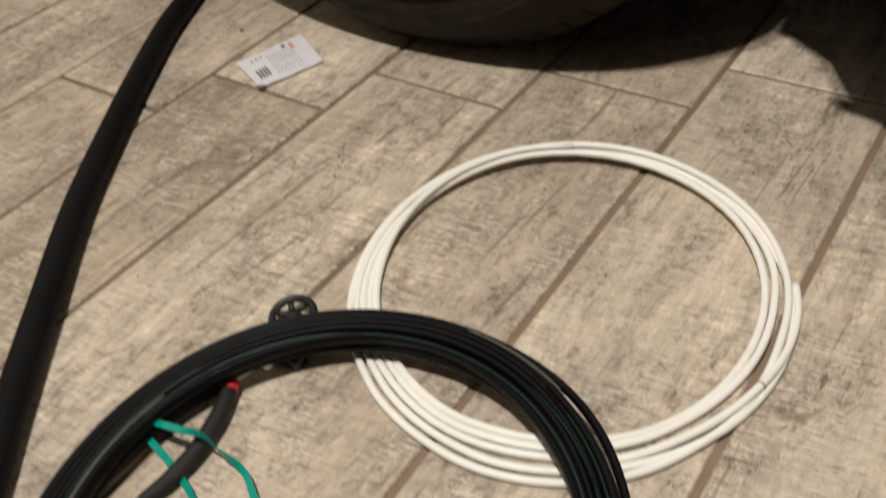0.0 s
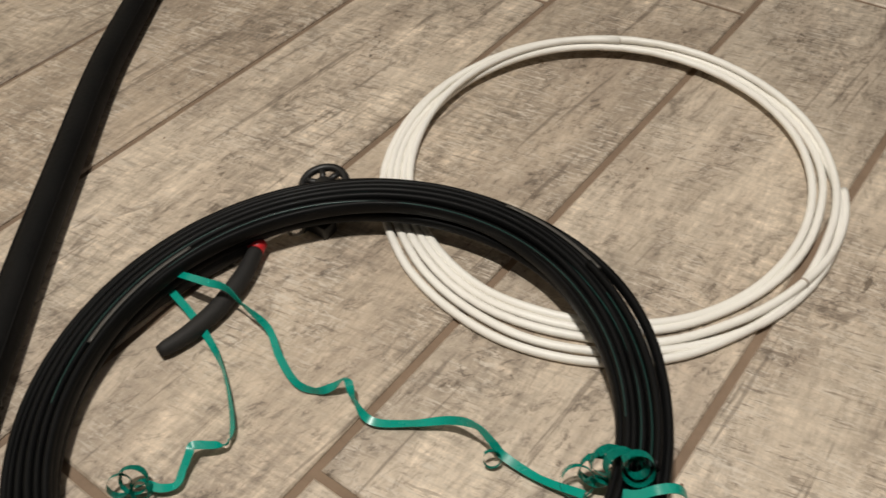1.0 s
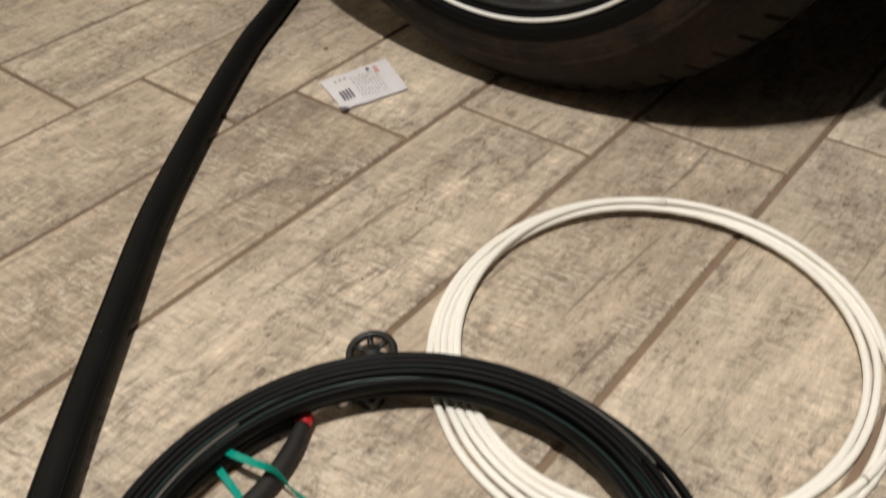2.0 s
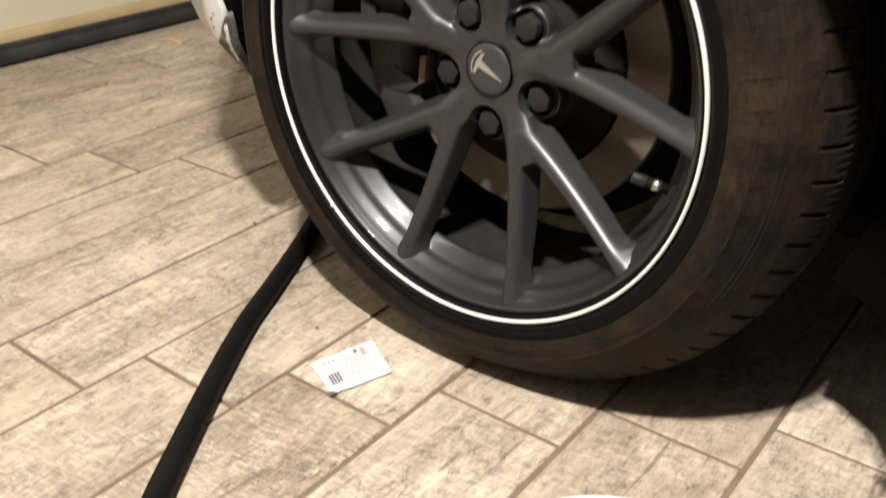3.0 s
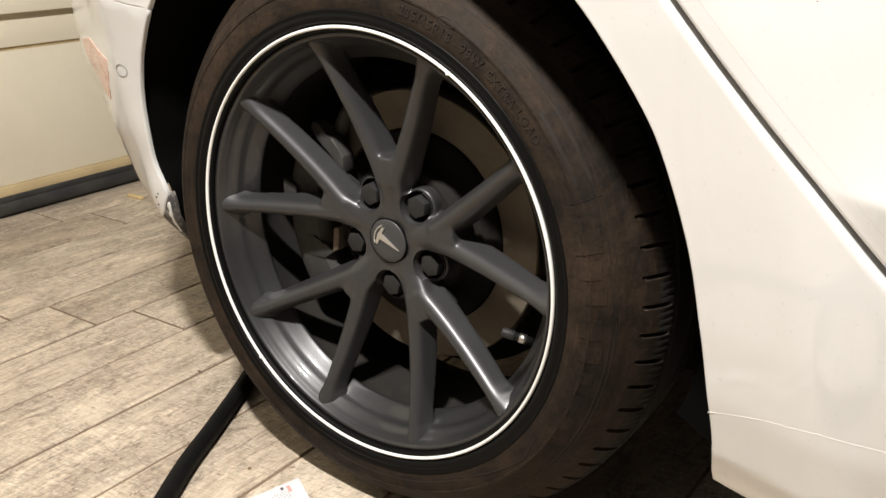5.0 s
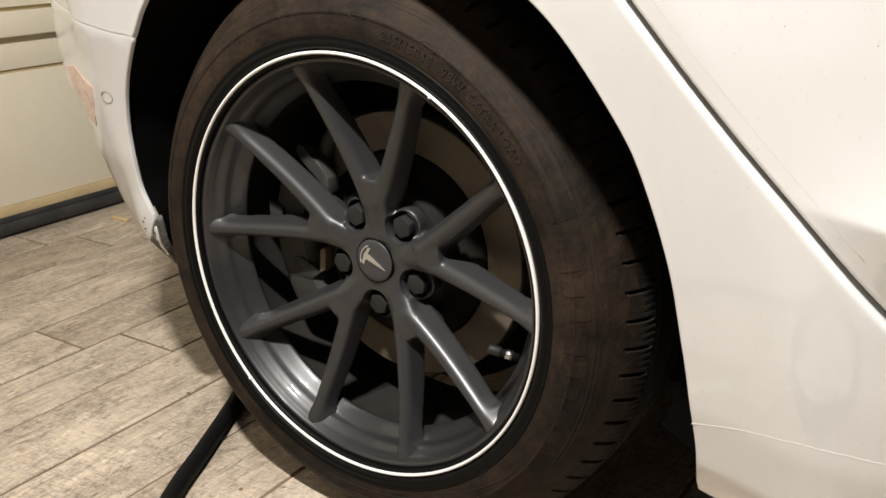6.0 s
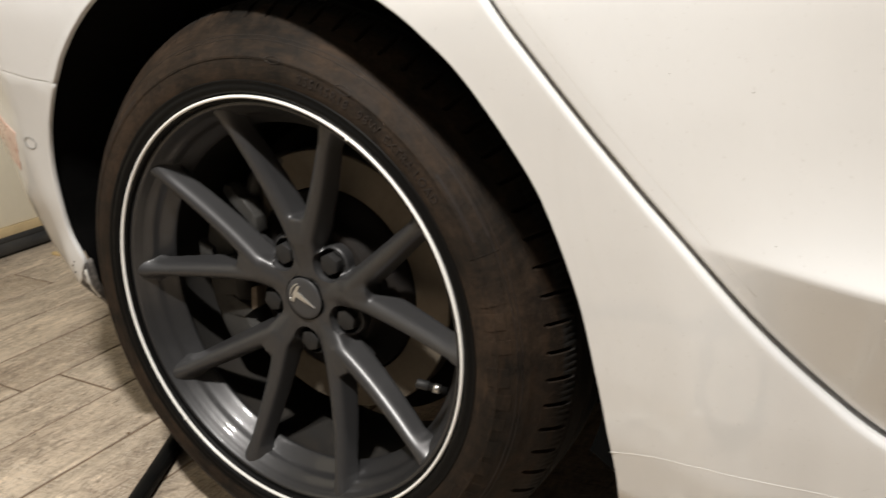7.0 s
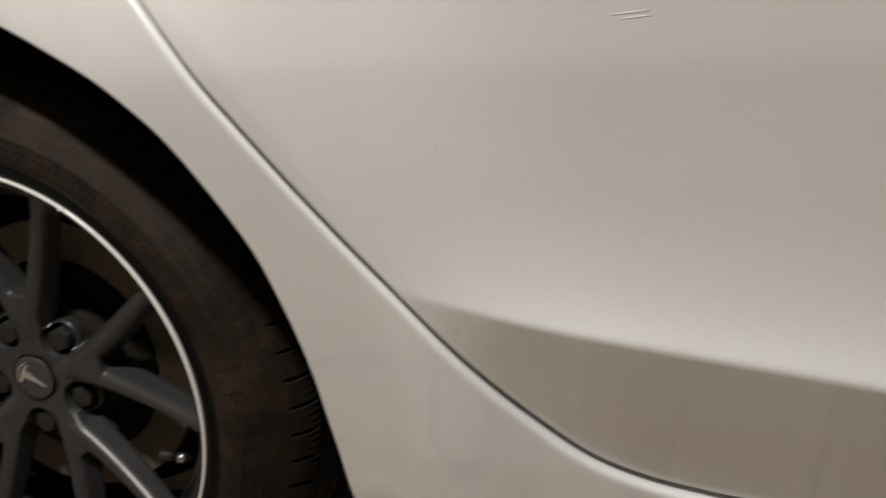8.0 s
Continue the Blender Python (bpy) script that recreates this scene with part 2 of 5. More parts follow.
PAPER = worn("white_foil_packet", (0.72, 0.70, 0.715), (0.56, 0.53, 0.56), 0.45, 60.0, 0.4, bump=0.15)
INK = material("grey_print", (0.44, 0.41, 0.43), 0.6)
INK_RED = material("red_print", (0.64, 0.34, 0.30), 0.6)
INK_DARK = material("dark_print", (0.12, 0.11, 0.13), 0.6)
CREAM = worn("cream_door_paint", (0.76, 0.70, 0.56), (0.64, 0.57, 0.43), 0.45, 4.0, 0.35, bump=0.1)
TRIM_WOOD = worn("yellowed_trim", (0.60, 0.47, 0.27), (0.42, 0.31, 0.17), 0.5, 10.0, 0.5)
SEAL = worn("black_door_seal", (0.022, 0.023, 0.025), (0.07, 0.065, 0.055), 0.6, 13.0, 0.6)
# wall and ceiling colours are set dark to keep bounced light low
WALL = worn("darkened_wall_paint", (0.14, 0.133, 0.126), (0.11, 0.104, 0.098), 0.8, 3.0, 0.4, bump=0.15)
CEILING = worn("darkened_ceiling_paint", (0.22, 0.213, 0.206), (0.18, 0.174, 0.168), 0.85, 3.0, 0.3, bump=0.1)
SCUFF = worn("black_scuff", (0.05, 0.045, 0.042), (0.22, 0.20, 0.18), 0.7, 70.0, 0.8, bump=0.4, lo=0.5, hi=0.62)
RED_REFLECTION = worn("painted_red_reflection", (0.50, 0.29, 0.23), (0.58, 0.47, 0.41), 0.25, 45.0, 0.7, 0.0, 0.6, 0.0)
GLASS = material("lit_bulb_glass", (1, 1, 1), 0.3)
GLASS.node_tree.nodes["Principled BSDF"].inputs["Emission Color"].default_value = (1.0, 0.955, 0.885, 1)
GLASS.node_tree.nodes["Principled BSDF"].inputs["Emission Strength"].default_value = 14.0
for dull, level in ((INNER_BARREL, 0.15), (IRON, 0.12), (CALIPER, 0.2), (DISC, 0.25), (NUT, 0.3), (TREAD, 0.12), (RUBBER, 0.12), (LETTER, 0.2), (HOSE, 0.14), (CABLE, 0.13), (GREEN, 0.45), (LINER, 0.02), (GRIP, 0.3)):
    dull.node_tree.nodes["Principled BSDF"].inputs["Specular IOR Level"].default_value = level
STRAW = material("pale_wood_chip", (0.62, 0.47, 0.24), 0.7)
CLAY = material("brown_grit", (0.20, 0.13, 0.08), 0.9)


# ---- mesh helpers ----
def mesh_object(name, bm, mat, smooth=True):
    bmesh.ops.recalc_face_normals(bm, faces=bm.faces)
    me = bpy.data.meshes.new(name)
    bm.to_mesh(me)
    bm.free()
    for f in me.polygons:
        f.use_smooth = smooth
    me.materials.append(mat)
    return new(name, me)


def part(name, bm, mat, parent, label="", smooth=True):
    ob = mesh_object(name, bm, mat, smooth)
    ob.parent = parent
    return tagged(ob, label)


def thing(name, label, category, group="", kind="", at=(0, 0, 0)):
    ob = new(name)
    ob.location = at
    ob.empty_display_size = 0.05
    return tagged(ob, label, category, group, kind)


def sharp(ob, degrees=35):
    """Smooth shading that keeps edges over the angle crisp."""
    ob.data.set_sharp_from_angle(angle=radians(degrees))
    return ob


def box(x0, x1, y0, y1, z0, z1, bevel=0.0, segments=2, bm=None):
    own = bmesh.new()
    bmesh.ops.create_cube(own, size=1.0)
    bmesh.ops.scale(own, vec=(x1 - x0, y1 - y0, z1 - z0), verts=own.verts)
    bmesh.ops.translate(own, vec=((x0 + x1) / 2, (y0 + y1) / 2, (z0 + z1) / 2), verts=own.verts)
    if bevel:
        bmesh.ops.bevel(own, geom=own.edges[:], offset=bevel, segments=segments, profile=0.5, affect="EDGES")
    if bm is None:
        return own
    join(bm, own)
    return bm


def join(bm, other, m=None):
    """Adds another bmesh to bm."""
    seen = {}
    for v in other.verts:
        seen[v] = bm.verts.new(m @ v.co if m is not None else v.co)
    for f in other.faces:
        bm.faces.new([seen[v] for v in f.verts])
    other.free()
    return bm


def curve_points(points, steps=8, closed=False):
    """A smooth run through the control points."""
    pts = [Vector(p) for p in points]
    n = len(pts)
    out = []
    for i in range(n if closed else n - 1):
        p1, p2 = pts[i], pts[(i + 1) % n]
        p0 = pts[(i - 1) % n] if closed or i > 0 else p1 + (p1 - p2)
        p3 = pts[(i + 2) % n] if closed or i + 2 < n else p2 + (p2 - p1)
        for k in range(steps):
            t = k / steps
            out.append(0.5 * ((2 * p1) + (p2 - p0) * t + (2 * p0 - 5 * p1 + 4 * p2 - p3) * t * t + (3 * p1 - p0 - 3 * p2 + p3) * t ** 3))
    if not closed:
        out.append(pts[-1])
    return out


def sweep(path, radius, sides=8, caps=True, bm=None, flat=1.0, radii=None):
    """A tube along the path; flat squeezes its height."""
    bm = bm or bmesh.new()
    rings = []
    up = Vector((0, 0, 1))
    for i, p in enumerate(path):
        d = (path[min(i + 1, len(path) - 1)] - path[max(i - 1, 0)]).normalized()
        side = d.cross(up)
        side = side.normalized() if side.length > 1e-5 else Vector((1, 0, 0))
        top = side.cross(d).normalized()
        r = radii[i] if radii else radius
        rings.append([bm.verts.new(p + r * (math.cos(a) * side + flat * math.sin(a) * top)) for a in (2 * math.pi * k / sides for k in range(sides))])
    for a, b in zip(rings, rings[1:]):
        for k in range(sides):
            bm.faces.new((a[k], a[(k + 1) % sides], b[(k + 1) % sides], b[k]))
    if caps:
        bm.faces.new(rings[0][::-1])
        bm.faces.new(rings[-1])
    return bm


def ribbon(path, width, tilt=None, thick=0.0003):
    """A thin band along the path; tilt gives the degrees by which it leans at each point."""
    bm = bmesh.new()
    rings = []
    for i, p in enumerate(path):
        d = (path[min(i + 1, len(path) - 1)] - path[max(i - 1, 0)]).normalized()
        side = d.cross(Vector((0, 0, 1)))
        side = side.normalized() if side.length > 1e-4 else Vector((1, 0, 0))
        if tilt:
            side = Matrix.Rotation(radians(tilt[min(i, len(tilt) - 1)]), 3, d) @ side
        nrm = side.cross(d).normalized() * thick
        w = side * width / 2
        rings.append([bm.verts.new(q) for q in (p - w - nrm, p + w - nrm, p + w + nrm, p - w + nrm)])
    for a, b in zip(rings, rings[1:]):
        for k in range(4):
            bm.faces.new((a[k], a[(k + 1) % 4], b[(k + 1) % 4], b[k]))
    bm.faces.new(rings[0][::-1])
    bm.faces.new(rings[-1])
    return bm


def lathe(profile, segments, closed=False, centre=(0, 0, 0), bm=None, shape=None):
    """Turns (radius, y) points round the y axis through centre; shape(a, r, y, i, k) may change a point."""
    bm = bm or bmesh.new()
    cx, cy, cz = centre
    rings = []
    for k in range(segments):
        a = 2 * math.pi * k / segments
        ring = []
        for i, (r, y) in enumerate(profile):
            if shape:
                r, y = shape(a, r, y, i, k)
            ring.append(bm.verts.new((cx + r * math.cos(a), cy + y, cz + r * math.sin(a))))
        rings.append(ring)
    n = len(profile)
    for k in range(segments):
        a, b = rings[k], rings[(k + 1) % segments]
        for i in range(n if closed else n - 1):
            j = (i + 1) % n
            bm.faces.new((a[i], a[j], b[j], b[i]))
    return bm


def lerp_table(table, x):
    if x <= table[0][0]:
        return table[0][1]
    for (x0, y0), (x1, y1) in zip(table, table[1:]):
        if x <= x1:
            t = (x - x0) / (x1 - x0)
            return y0 + (y1 - y0) * t
    return table[-1][1]


def smoothstep(a, b, x):
    """0 to 1 as x goes from a to b, eased."""
    t = min(1.0, max(0.0, (x - a) / (b - a)))
    return t * t * (3 - 2 * t)


# ---- the garage ----
X0, X1, Y0, Y1, Z1 = -1.50, 4.2, -2.9, 3.1, 2.45
ZC = 0.321
PITCH, LENGTH, GAP, LINE0, STEP = 0.150, 0.615, 0.0055, 0.003, 0.0750

floor = tagged(mesh_object("floor", box(X0 - 0.3, X1 + 0.1, Y0 - 0.1, Y1 + 0.1, -0.12, -0.0022), GROUT), "brown grout bed under wood-look porcelain planks", "floor", kind="structure")


def wall(name, label, *dims):
    return tagged(mesh_object(name, box(*dims), WALL), label, "wall", kind="structure")


# walls and ceiling are out of view, added to close the room
wall("wall_south", "unseen darkened garage wall behind the camera", X0, X1, Y0 - 0.1, Y0, -0.0022, Z1)
wall("wall_north", "unseen darkened garage wall beyond the car", X0, X1, Y1, Y1 + 0.1, -0.0022, Z1)
wall("wall_east", "unseen darkened garage end wall", X1, X1 + 0.1, Y0 - 0.1, Y1 + 0.1, -0.0022, Z1)
wall("wall_west_lintel", "unseen darkened wall above the garage door", X0 - 0.12, X0, Y0 - 0.1, Y1 + 0.1, 2.16, Z1)
wall("wall_west", "unseen darkened pier beside the garage door", X0 - 0.12, X0, Y0 - 0.1, Y0 + 0.35, -0.0022, 2.16)
wall("wall_west_pier", "unseen darkened pier beside the garage door", X0 - 0.12, X0, Y1 - 0.35, Y1 + 0.1, -0.0022, 2.16)
tagged(mesh_object("ceiling", box(X0 - 0.12, X1 + 0.1, Y0 - 0.1, Y1 + 0.1, Z1, Z1 + 0.1), CEILING), "unseen darkened garage ceiling", "ceiling", kind="structure")

# sectional door: cream panels with raised mouldings, yellowed bottom rail, black rubber seal
door = thing("garage_door", "cream sectional garage door with black rubber bottom seal", "garage door", at=(X0, 0, 0))
DY0, DY1 = Y0 + 0.35, Y1 - 0.35
for z0, z1 in ((0.075, 0.392), (0.400, 0.478), (0.545, 1.07), (1.08, 1.60), (1.61, 2.16)):
    bm = box(-0.045, 0.0, DY0, DY1, z0, z1, 0.003)
    if z1 > 0.5:
        for y in np.arange(DY0 + 0.08, DY1 - 0.7, 0.86):
            box(-0.004, 0.006, y, y + 0.78, z0 + 0.10, z1 - 0.085, 0.005, 2, bm)
    sharp(part("door_section", bm, CREAM, door))
for z0, z1, out in ((0.478, 0.536, 0.024), (0.536, 0.545, -0.012), (0.392, 0.400, -0.008)):
    sharp(part("moulding", box(-0.045, out, DY0, DY1, z0, z1, 0.003), TRIM_WOOD if out < 0 else CREAM, door))
sharp(part("bottom_rail", box(-0.045, 0.008, DY0, DY1, 0.050, 0.075, 0.003), TRIM_WOOD, door, "yellowed bottom rail"))
bm = bmesh.new()
seal_path = [Vector((-0.012, y, 0.024)) for y in np.linspace(DY0, DY1, 60)]
sweep(seal_path, 0.027, 14, True, bm)
box(-0.040, 0.012, DY0, DY1, 0.038, 0.052, 0.003, 2, bm)
part("rubber_seal", bm, SEAL, door, "black rubber bottom seal")

lamp = thing("ceiling_lamp", "white hanging ceiling lamp with two lit warm bulbs", "ceiling lamp", at=(LAMP[0], LAMP[1], Z1))
sharp(part("base_plate", box(-0.13, 0.13, -0.06, 0.06, -0.035, 0.0, 0.008), CEILING, lamp))
for dx in BULBS:
    bm = bmesh.new()
    bmesh.ops.create_cone(bm, cap_ends=True, segments=32, radius1=0.024, radius2=0.024, depth=Z1 - LAMP[2] - 0.07, matrix=Matrix.Translation((dx, 0, -0.035 - (Z1 - LAMP[2] - 0.07) / 2)))
    sharp(part("socket", bm, CEILING, lamp))
    bm = bmesh.new()
    bmesh.ops.create_uvsphere(bm, u_segments=24, v_segments=16, radius=0.030, matrix=Matrix.Translation((dx, 0, LAMP[2] - Z1 + 0.03)))
    bulb = part("bulb", bm, GLASS, lamp, "lit frosted bulb")
    bulb.visible_shadow = False

# ---- the car ----
TUCK = [(0.12, 0.145), (0.165, 0.105), (0.20, 0.076), (0.225, 0.062), (0.285, 0.046), (0.35, 0.035), (0.41, 0.027), (0.47, 0.02), (0.52, 0.0145), (0.58, 0.0085), (0.65, 0.0025), (0.72, 0.0005), (0.80, 0.004), (0.90, 0.016), (1.0, 0.04)]
WRAP = [(0.30, 1.00), (0.40, 0.86), (0.50, 0.50), (0.56, 0.52), (0.62, 0.62), (0.74, 0.70)]
CREASE = [(0.30, -0.440), (0.39, -0.416), (0.47, -0.381), (0.54, -0.345), (0.60, -0.335), (0.75, -0.32)]
ARCH = [(0.3989, 0.1826), (0.4057, 0.2379), (0.3999, 0.3107), (0.3941, 0.3573), (0.3843, 0.4156), (0.3649, 0.4787), (0.3445, 0.5224), (0.2997, 0.5855), (0.2628, 0.6214), (0.2102, 0.6564), (0.1109, 0.6994), (0.0045, 0.7157), (-0.0979, 0.7058), (-0.183, 0.6664), (-0.2465, 0.6111), (-0.2836, 0.5636), (-0.3159, 0.5115), (-0.3347, 0.4621), (-0.3423, 0.4117), (-0.3442, 0.3736), (-0.3310, 0.3356), (-0.3340, 0.3), (-0.3520, 0.25)]
ARCH_RUN = [(p.x, p.y) for p in curve_points([(x, z, 0) for x, z in ARCH], 6)]
SEAM_AT = min(range(len(ARCH_RUN)), key=lambda i: abs(ARCH_RUN[i][1] - 0.5712) + (ARCH_RUN[i][0] > 0) * 9)
LOW_AT = min(range(len(ARCH_RUN)), key=lambda i: abs(ARCH_RUN[i][1] - 0.335) + (ARCH_RUN[i][0] > 0) * 9)
TIP_AT = min(range(len(ARCH_RUN)), key=lambda i: abs(ARCH_RUN[i][1] - 0.264) + (ARCH_RUN[i][0] > 0) * 9)
GAP_LINE = [(0.112, 0.952), (0.191, 0.830), (0.289, 0.701), (0.331, 0.645), (0.358, 0.613), (0.4035, 0.5605), (0.448, 0.513), (0.4915, 0.471), (0.532, 0.4295), (0.573, 0.3905), (0.612, 0.3615), (0.651, 0.3460), (0.690, 0.3395), (0.740, 0.3360), (0.90, 0.332), (1.20, 0.330), (1.60, 0.330)]
ARCH_ARRAY = np.array([(p.x, p.y) for p in curve_points([(x, z, 0) for x, z in ARCH], 40)])


def arch_distance(x, z):
    return float(np.sqrt(((ARCH_ARRAY - (x, z)) ** 2).sum(1).min()))


def side_y(x, z):
    """The outer face of the car's side: rearward taper, tucked sill, arch flare, bumper corner, door ridge."""
    y = -0.055 - 0.09 * x + lerp_table(TUCK, z) - 0.010 * smoothstep(0.42, 0.60, x)
    near = arch_distance(x, z)
    flare = 0.03 - 0.018 * smoothstep(-0.1, 0.2, x)
    y += flare * max(0.0, 1 - near / 0.085) if near < 0.075 else flare * (0.095 - min(near, 0.095)) ** 2 / 0.0034
    y -= 0.035 * smoothstep(0.05, 0.325, -x)
    t = -0.352 - x
    if t > 0:
        y += (0.44 * t * min(1.0, t / 0.012) + 0.45 * t * t) * lerp_table(WRAP, z)
    t = lerp_table(CREASE, z) - x
    if t > 0:
        y += 0.26 * min(t, 0.055) * min(1.0, t / 0.010)
    if x < -0.47:
        y += 7.0 * (-0.47 - x) ** 2
    if x < -0.32:
        y += 0.21 * max(0.0, 0.42 - z) * smoothstep(0.324, 0.44, -x) + 0.40 * max(0.0, 0.302 - z)
    y += (1 - smoothstep(0.24, 0.46, x)) * smoothstep(-0.36, -0.2, x) * 1.1 * max(0.0, z - 0.60) ** 2
    if x > 0.42:
        ramp = smoothstep(0.43, 0.64, x)
        ridge = 0.4850 - 0.094 * (x - 0.52)
        h = max(z, lerp_table(GAP_LINE, x) - 0.004) - ridge
        if h >= 0:
            y += ramp * (0.013 - 0.029 * math.exp(-h / 0.055) - 0.15 * (h - 0.05 + 0.05 * math.exp(-h / 0.05)))
        else:
            y -= 0.016 * ramp
            y += smoothstep(0.455, 0.585, x) * 0.31 * (-h + 0.0015 * (math.exp(h / 0.0015) - 1))
        if z < lerp_table(GAP_LINE, x):
            y -= 0.0095 * smoothstep(0.44, 0.62, x)
    return y


def dense(points, gap=0.008):
    out = []
    for i, p in enumerate(points):
        q = points[(i + 1) % len(points)]
        n = max(1, int(math.dist(p, q) / gap))
        out += [(p[0] + (q[0] - p[0]) * k / n, p[1] + (q[1] - p[1]) * k / n) for k in range(n)]
    return out


def body_panel(outline, step=0.012, roll=0.0026, depth=0.018, lift=0.0, wide=None, extra=()):
    """A pressed sheet that follows the car's side inside the outline, with rolled edges turned inwards."""
    pts = dense(outline, min(0.008, step))
    area = sum(a[0] * b[1] - b[0] * a[1] for a, b in zip(pts, pts[1:] + pts[:1]))
    if area < 0:
        pts.reverse()
    n = len(pts)
    arr = np.array(pts)
    outward = []
    for i in range(n):
        d = arr[(i + 1) % n] - arr[i - 1]
        d = d / (np.hypot(*d) + 1e-9)
        outward.append((d[1], -d[0]))
    lo, hi = arr.min(0), arr.max(0)
    inner = []
    poly = arr
    for x in np.arange(lo[0] + step / 2, hi[0], step):
        for z in np.arange(lo[1] + step / 2, hi[1], step):
            if np.sqrt(((poly - (x, z)) ** 2).sum(1).min()) < step * 0.6:
                continue
            a, b = poly, np.roll(poly, -1, 0)
            crosses = ((a[:, 1] > z) != (b[:, 1] > z)) & (x < (b[:, 0] - a[:, 0]) * (z - a[:, 1]) / (b[:, 1] - a[:, 1] + 1e-12) + a[:, 0])
            if crosses.sum() % 2:
                inner.append((x, z))
    if extra:
        keep = np.array(extra)
        inner = [q for q in inner if np.sqrt(((keep - q) ** 2).sum(1).min()) > 0.0035] + list(extra)
    verts = [Vector(p) for p in pts] + [Vector(p) for p in inner]
    got = delaunay_2d_cdt(verts, [], [list(range(n))], 1, 1e-6)
    bm = bmesh.new()
    made = [bm.verts.new((v.x, side_y(v.x, v.y) - lift, v.y)) for v in got[0]]
    for f in got[2]:
        if len(set(f)) == 3:
            bm.faces.new([made[i] for i in f])
    where = {}
    for i, src in enumerate(got[3]):
        for s in src:
            where[s] = made[i]
    rings = [[where[i] for i in range(n)]]
    rolls = [wide(p) if wide else roll for p in pts]
    for o, d in ((0.30, 0.05), (0.62, 0.22), (0.88, 0.55), (1.0, 1.0), (1.0, None)):
        rings.append([bm.verts.new((p[0] + w[0] * q * o, side_y(*p) - lift + ((depth if q > 0.003 or not wide else 0.007) if d is None else q * d), p[1] + w[1] * q * o)) for p, w, q in zip(pts, outward, rolls)])
    for a, b in zip(rings, rings[1:]):
        for i in range(n):
            j = (i + 1) % n
            if len({a[i], a[j], b[i], b[j]}) == 4:
                bm.faces.new((a[i], a[j], b[j], b[i]))
    return bm


def shifted(line, d):
    """The open run moved d to its left."""
    arr = np.array(line)
    out = []
    for i in range(len(arr)):
        t = arr[min(i + 1, len(arr) - 1)] - arr[max(i - 1, 0)]
        t = t / np.hypot(*t)
        out.append((arr[i][0] - t[1] * d, arr[i][1] + t[0] * d))
    return out


def soft_gap(p):
    """Edges along the door gap have the larger radius."""
    return 0.0044 if GAP_ARRAY is not None and np.sqrt(((GAP_ARRAY - p) ** 2).sum(1).min()) < 0.012 else 0.0026


car = thing("car", "white car parked on wood-look tiles, dark alloy wheel", "car", at=(0, 0, 0))
gap_run = [(p.x, p.y) for p in curve_points([(x, z, 0) for x, z in GAP_LINE], 5)]
GAP_ARRAY = np.array(dense(gap_run, 0.004))
seam = [(-0.2780, 0.5712), (-0.3067, 0.5765), (-0.3384, 0.5860), (-0.3669, 0.5930), (-0.4477, 0.6060), (-0.5618, 0.6200), (-0.8091, 0.6380)]
SEAM_RUN = [(p.x, p.y) for p in curve_points([(x, z, 0) for x, z in seam], 4)]

quarter = list(ARCH_RUN[:SEAM_AT + 1]) + [(x, z + 0.0018) for x, z in SEAM_RUN[1:]] + [(-0.81, 0.93), (0.08, 0.96)] + shifted(gap_run, -0.0068) + [(1.60, 0.185), (0.70, 0.182), (0.45, 0.174)]
quarter_panel = part("rear_quarter_panel", body_panel(quarter, 0.009, depth=0.026, wide=soft_gap, extra=[q for d in (-0.0098, -0.0135) for q in shifted(dense(gap_run, 0.004)[:-1], d) if q[0] < 1.58 and q[1] < 0.94]), WHITE, car, "white painted rear quarter panel")
rear_door = [(x, z) for x, z in shifted(gap_run, 0.0066)] + [(1.60, 0.96)]
door_panel = part("rear_door", body_panel(rear_door, 0.008, depth=0.020, wide=soft_gap, extra=[(float(x), 0.4850 - 0.094 * (float(x) - 0.52) + up) for x in np.arange(0.49, 1.58, 0.006) for up in (-0.0045, -0.0015, 0.0012, 0.0042)] + [q for d in (0.0096, 0.0133) for q in shifted(dense(gap_run, 0.004)[:-1], d) if q[0] < 1.58 and q[1] < 0.94]), WHITE, car, "white painted rear door")
bumper_line = list(ARCH_RUN[SEAM_AT:LOW_AT + 1]) + [(-0.3400, 0.3210), (-0.3450, 0.3110), (-0.3530, 0.3035), (-0.3650, 0.2990), (-0.388, 0.2970), (-0.43, 0.2960), (-0.50, 0.294), (-0.60, 0.290), (-0.70, 0.285), (-0.81, 0.285)] + [(x, z - 0.0018) for x, z in SEAM_RUN[::-1][:-1]]
bumper = part("rear_bumper", body_panel(bumper_line, depth=0.006), BUMPER_WHITE, car, "white rear bumper with scuffed lower corner")
valance_line = list(ARCH_RUN[LOW_AT:TIP_AT + 1]) + [(-0.3700, 0.2440), (-0.3785, 0.2330), (-0.3835, 0.2500), (-0.3875, 0.2740), (-0.3920, 0.2985), (-0.3650, 0.2970), (-0.3545, 0.3018), (-0.3480, 0.3110), (-0.3430, 0.3210)]
part("lower_valance", body_panel(valance_line, 0.006, 0.0014, 0.012, -0.0015), SCUFF, bumper, "scraped dark plastic lower valance")
scrape = list(ARCH_RUN[LOW_AT + 2:TIP_AT])
part("scrape", body_panel(scrape + [(x - 0.0030 - 0.0025 * (k % 2), z - 0.001) for k, (x, z) in enumerate(scrape)][::-1], 0.004, 0.0004, 0.002, -0.0008), FILM, bumper, "pale scraped edge")
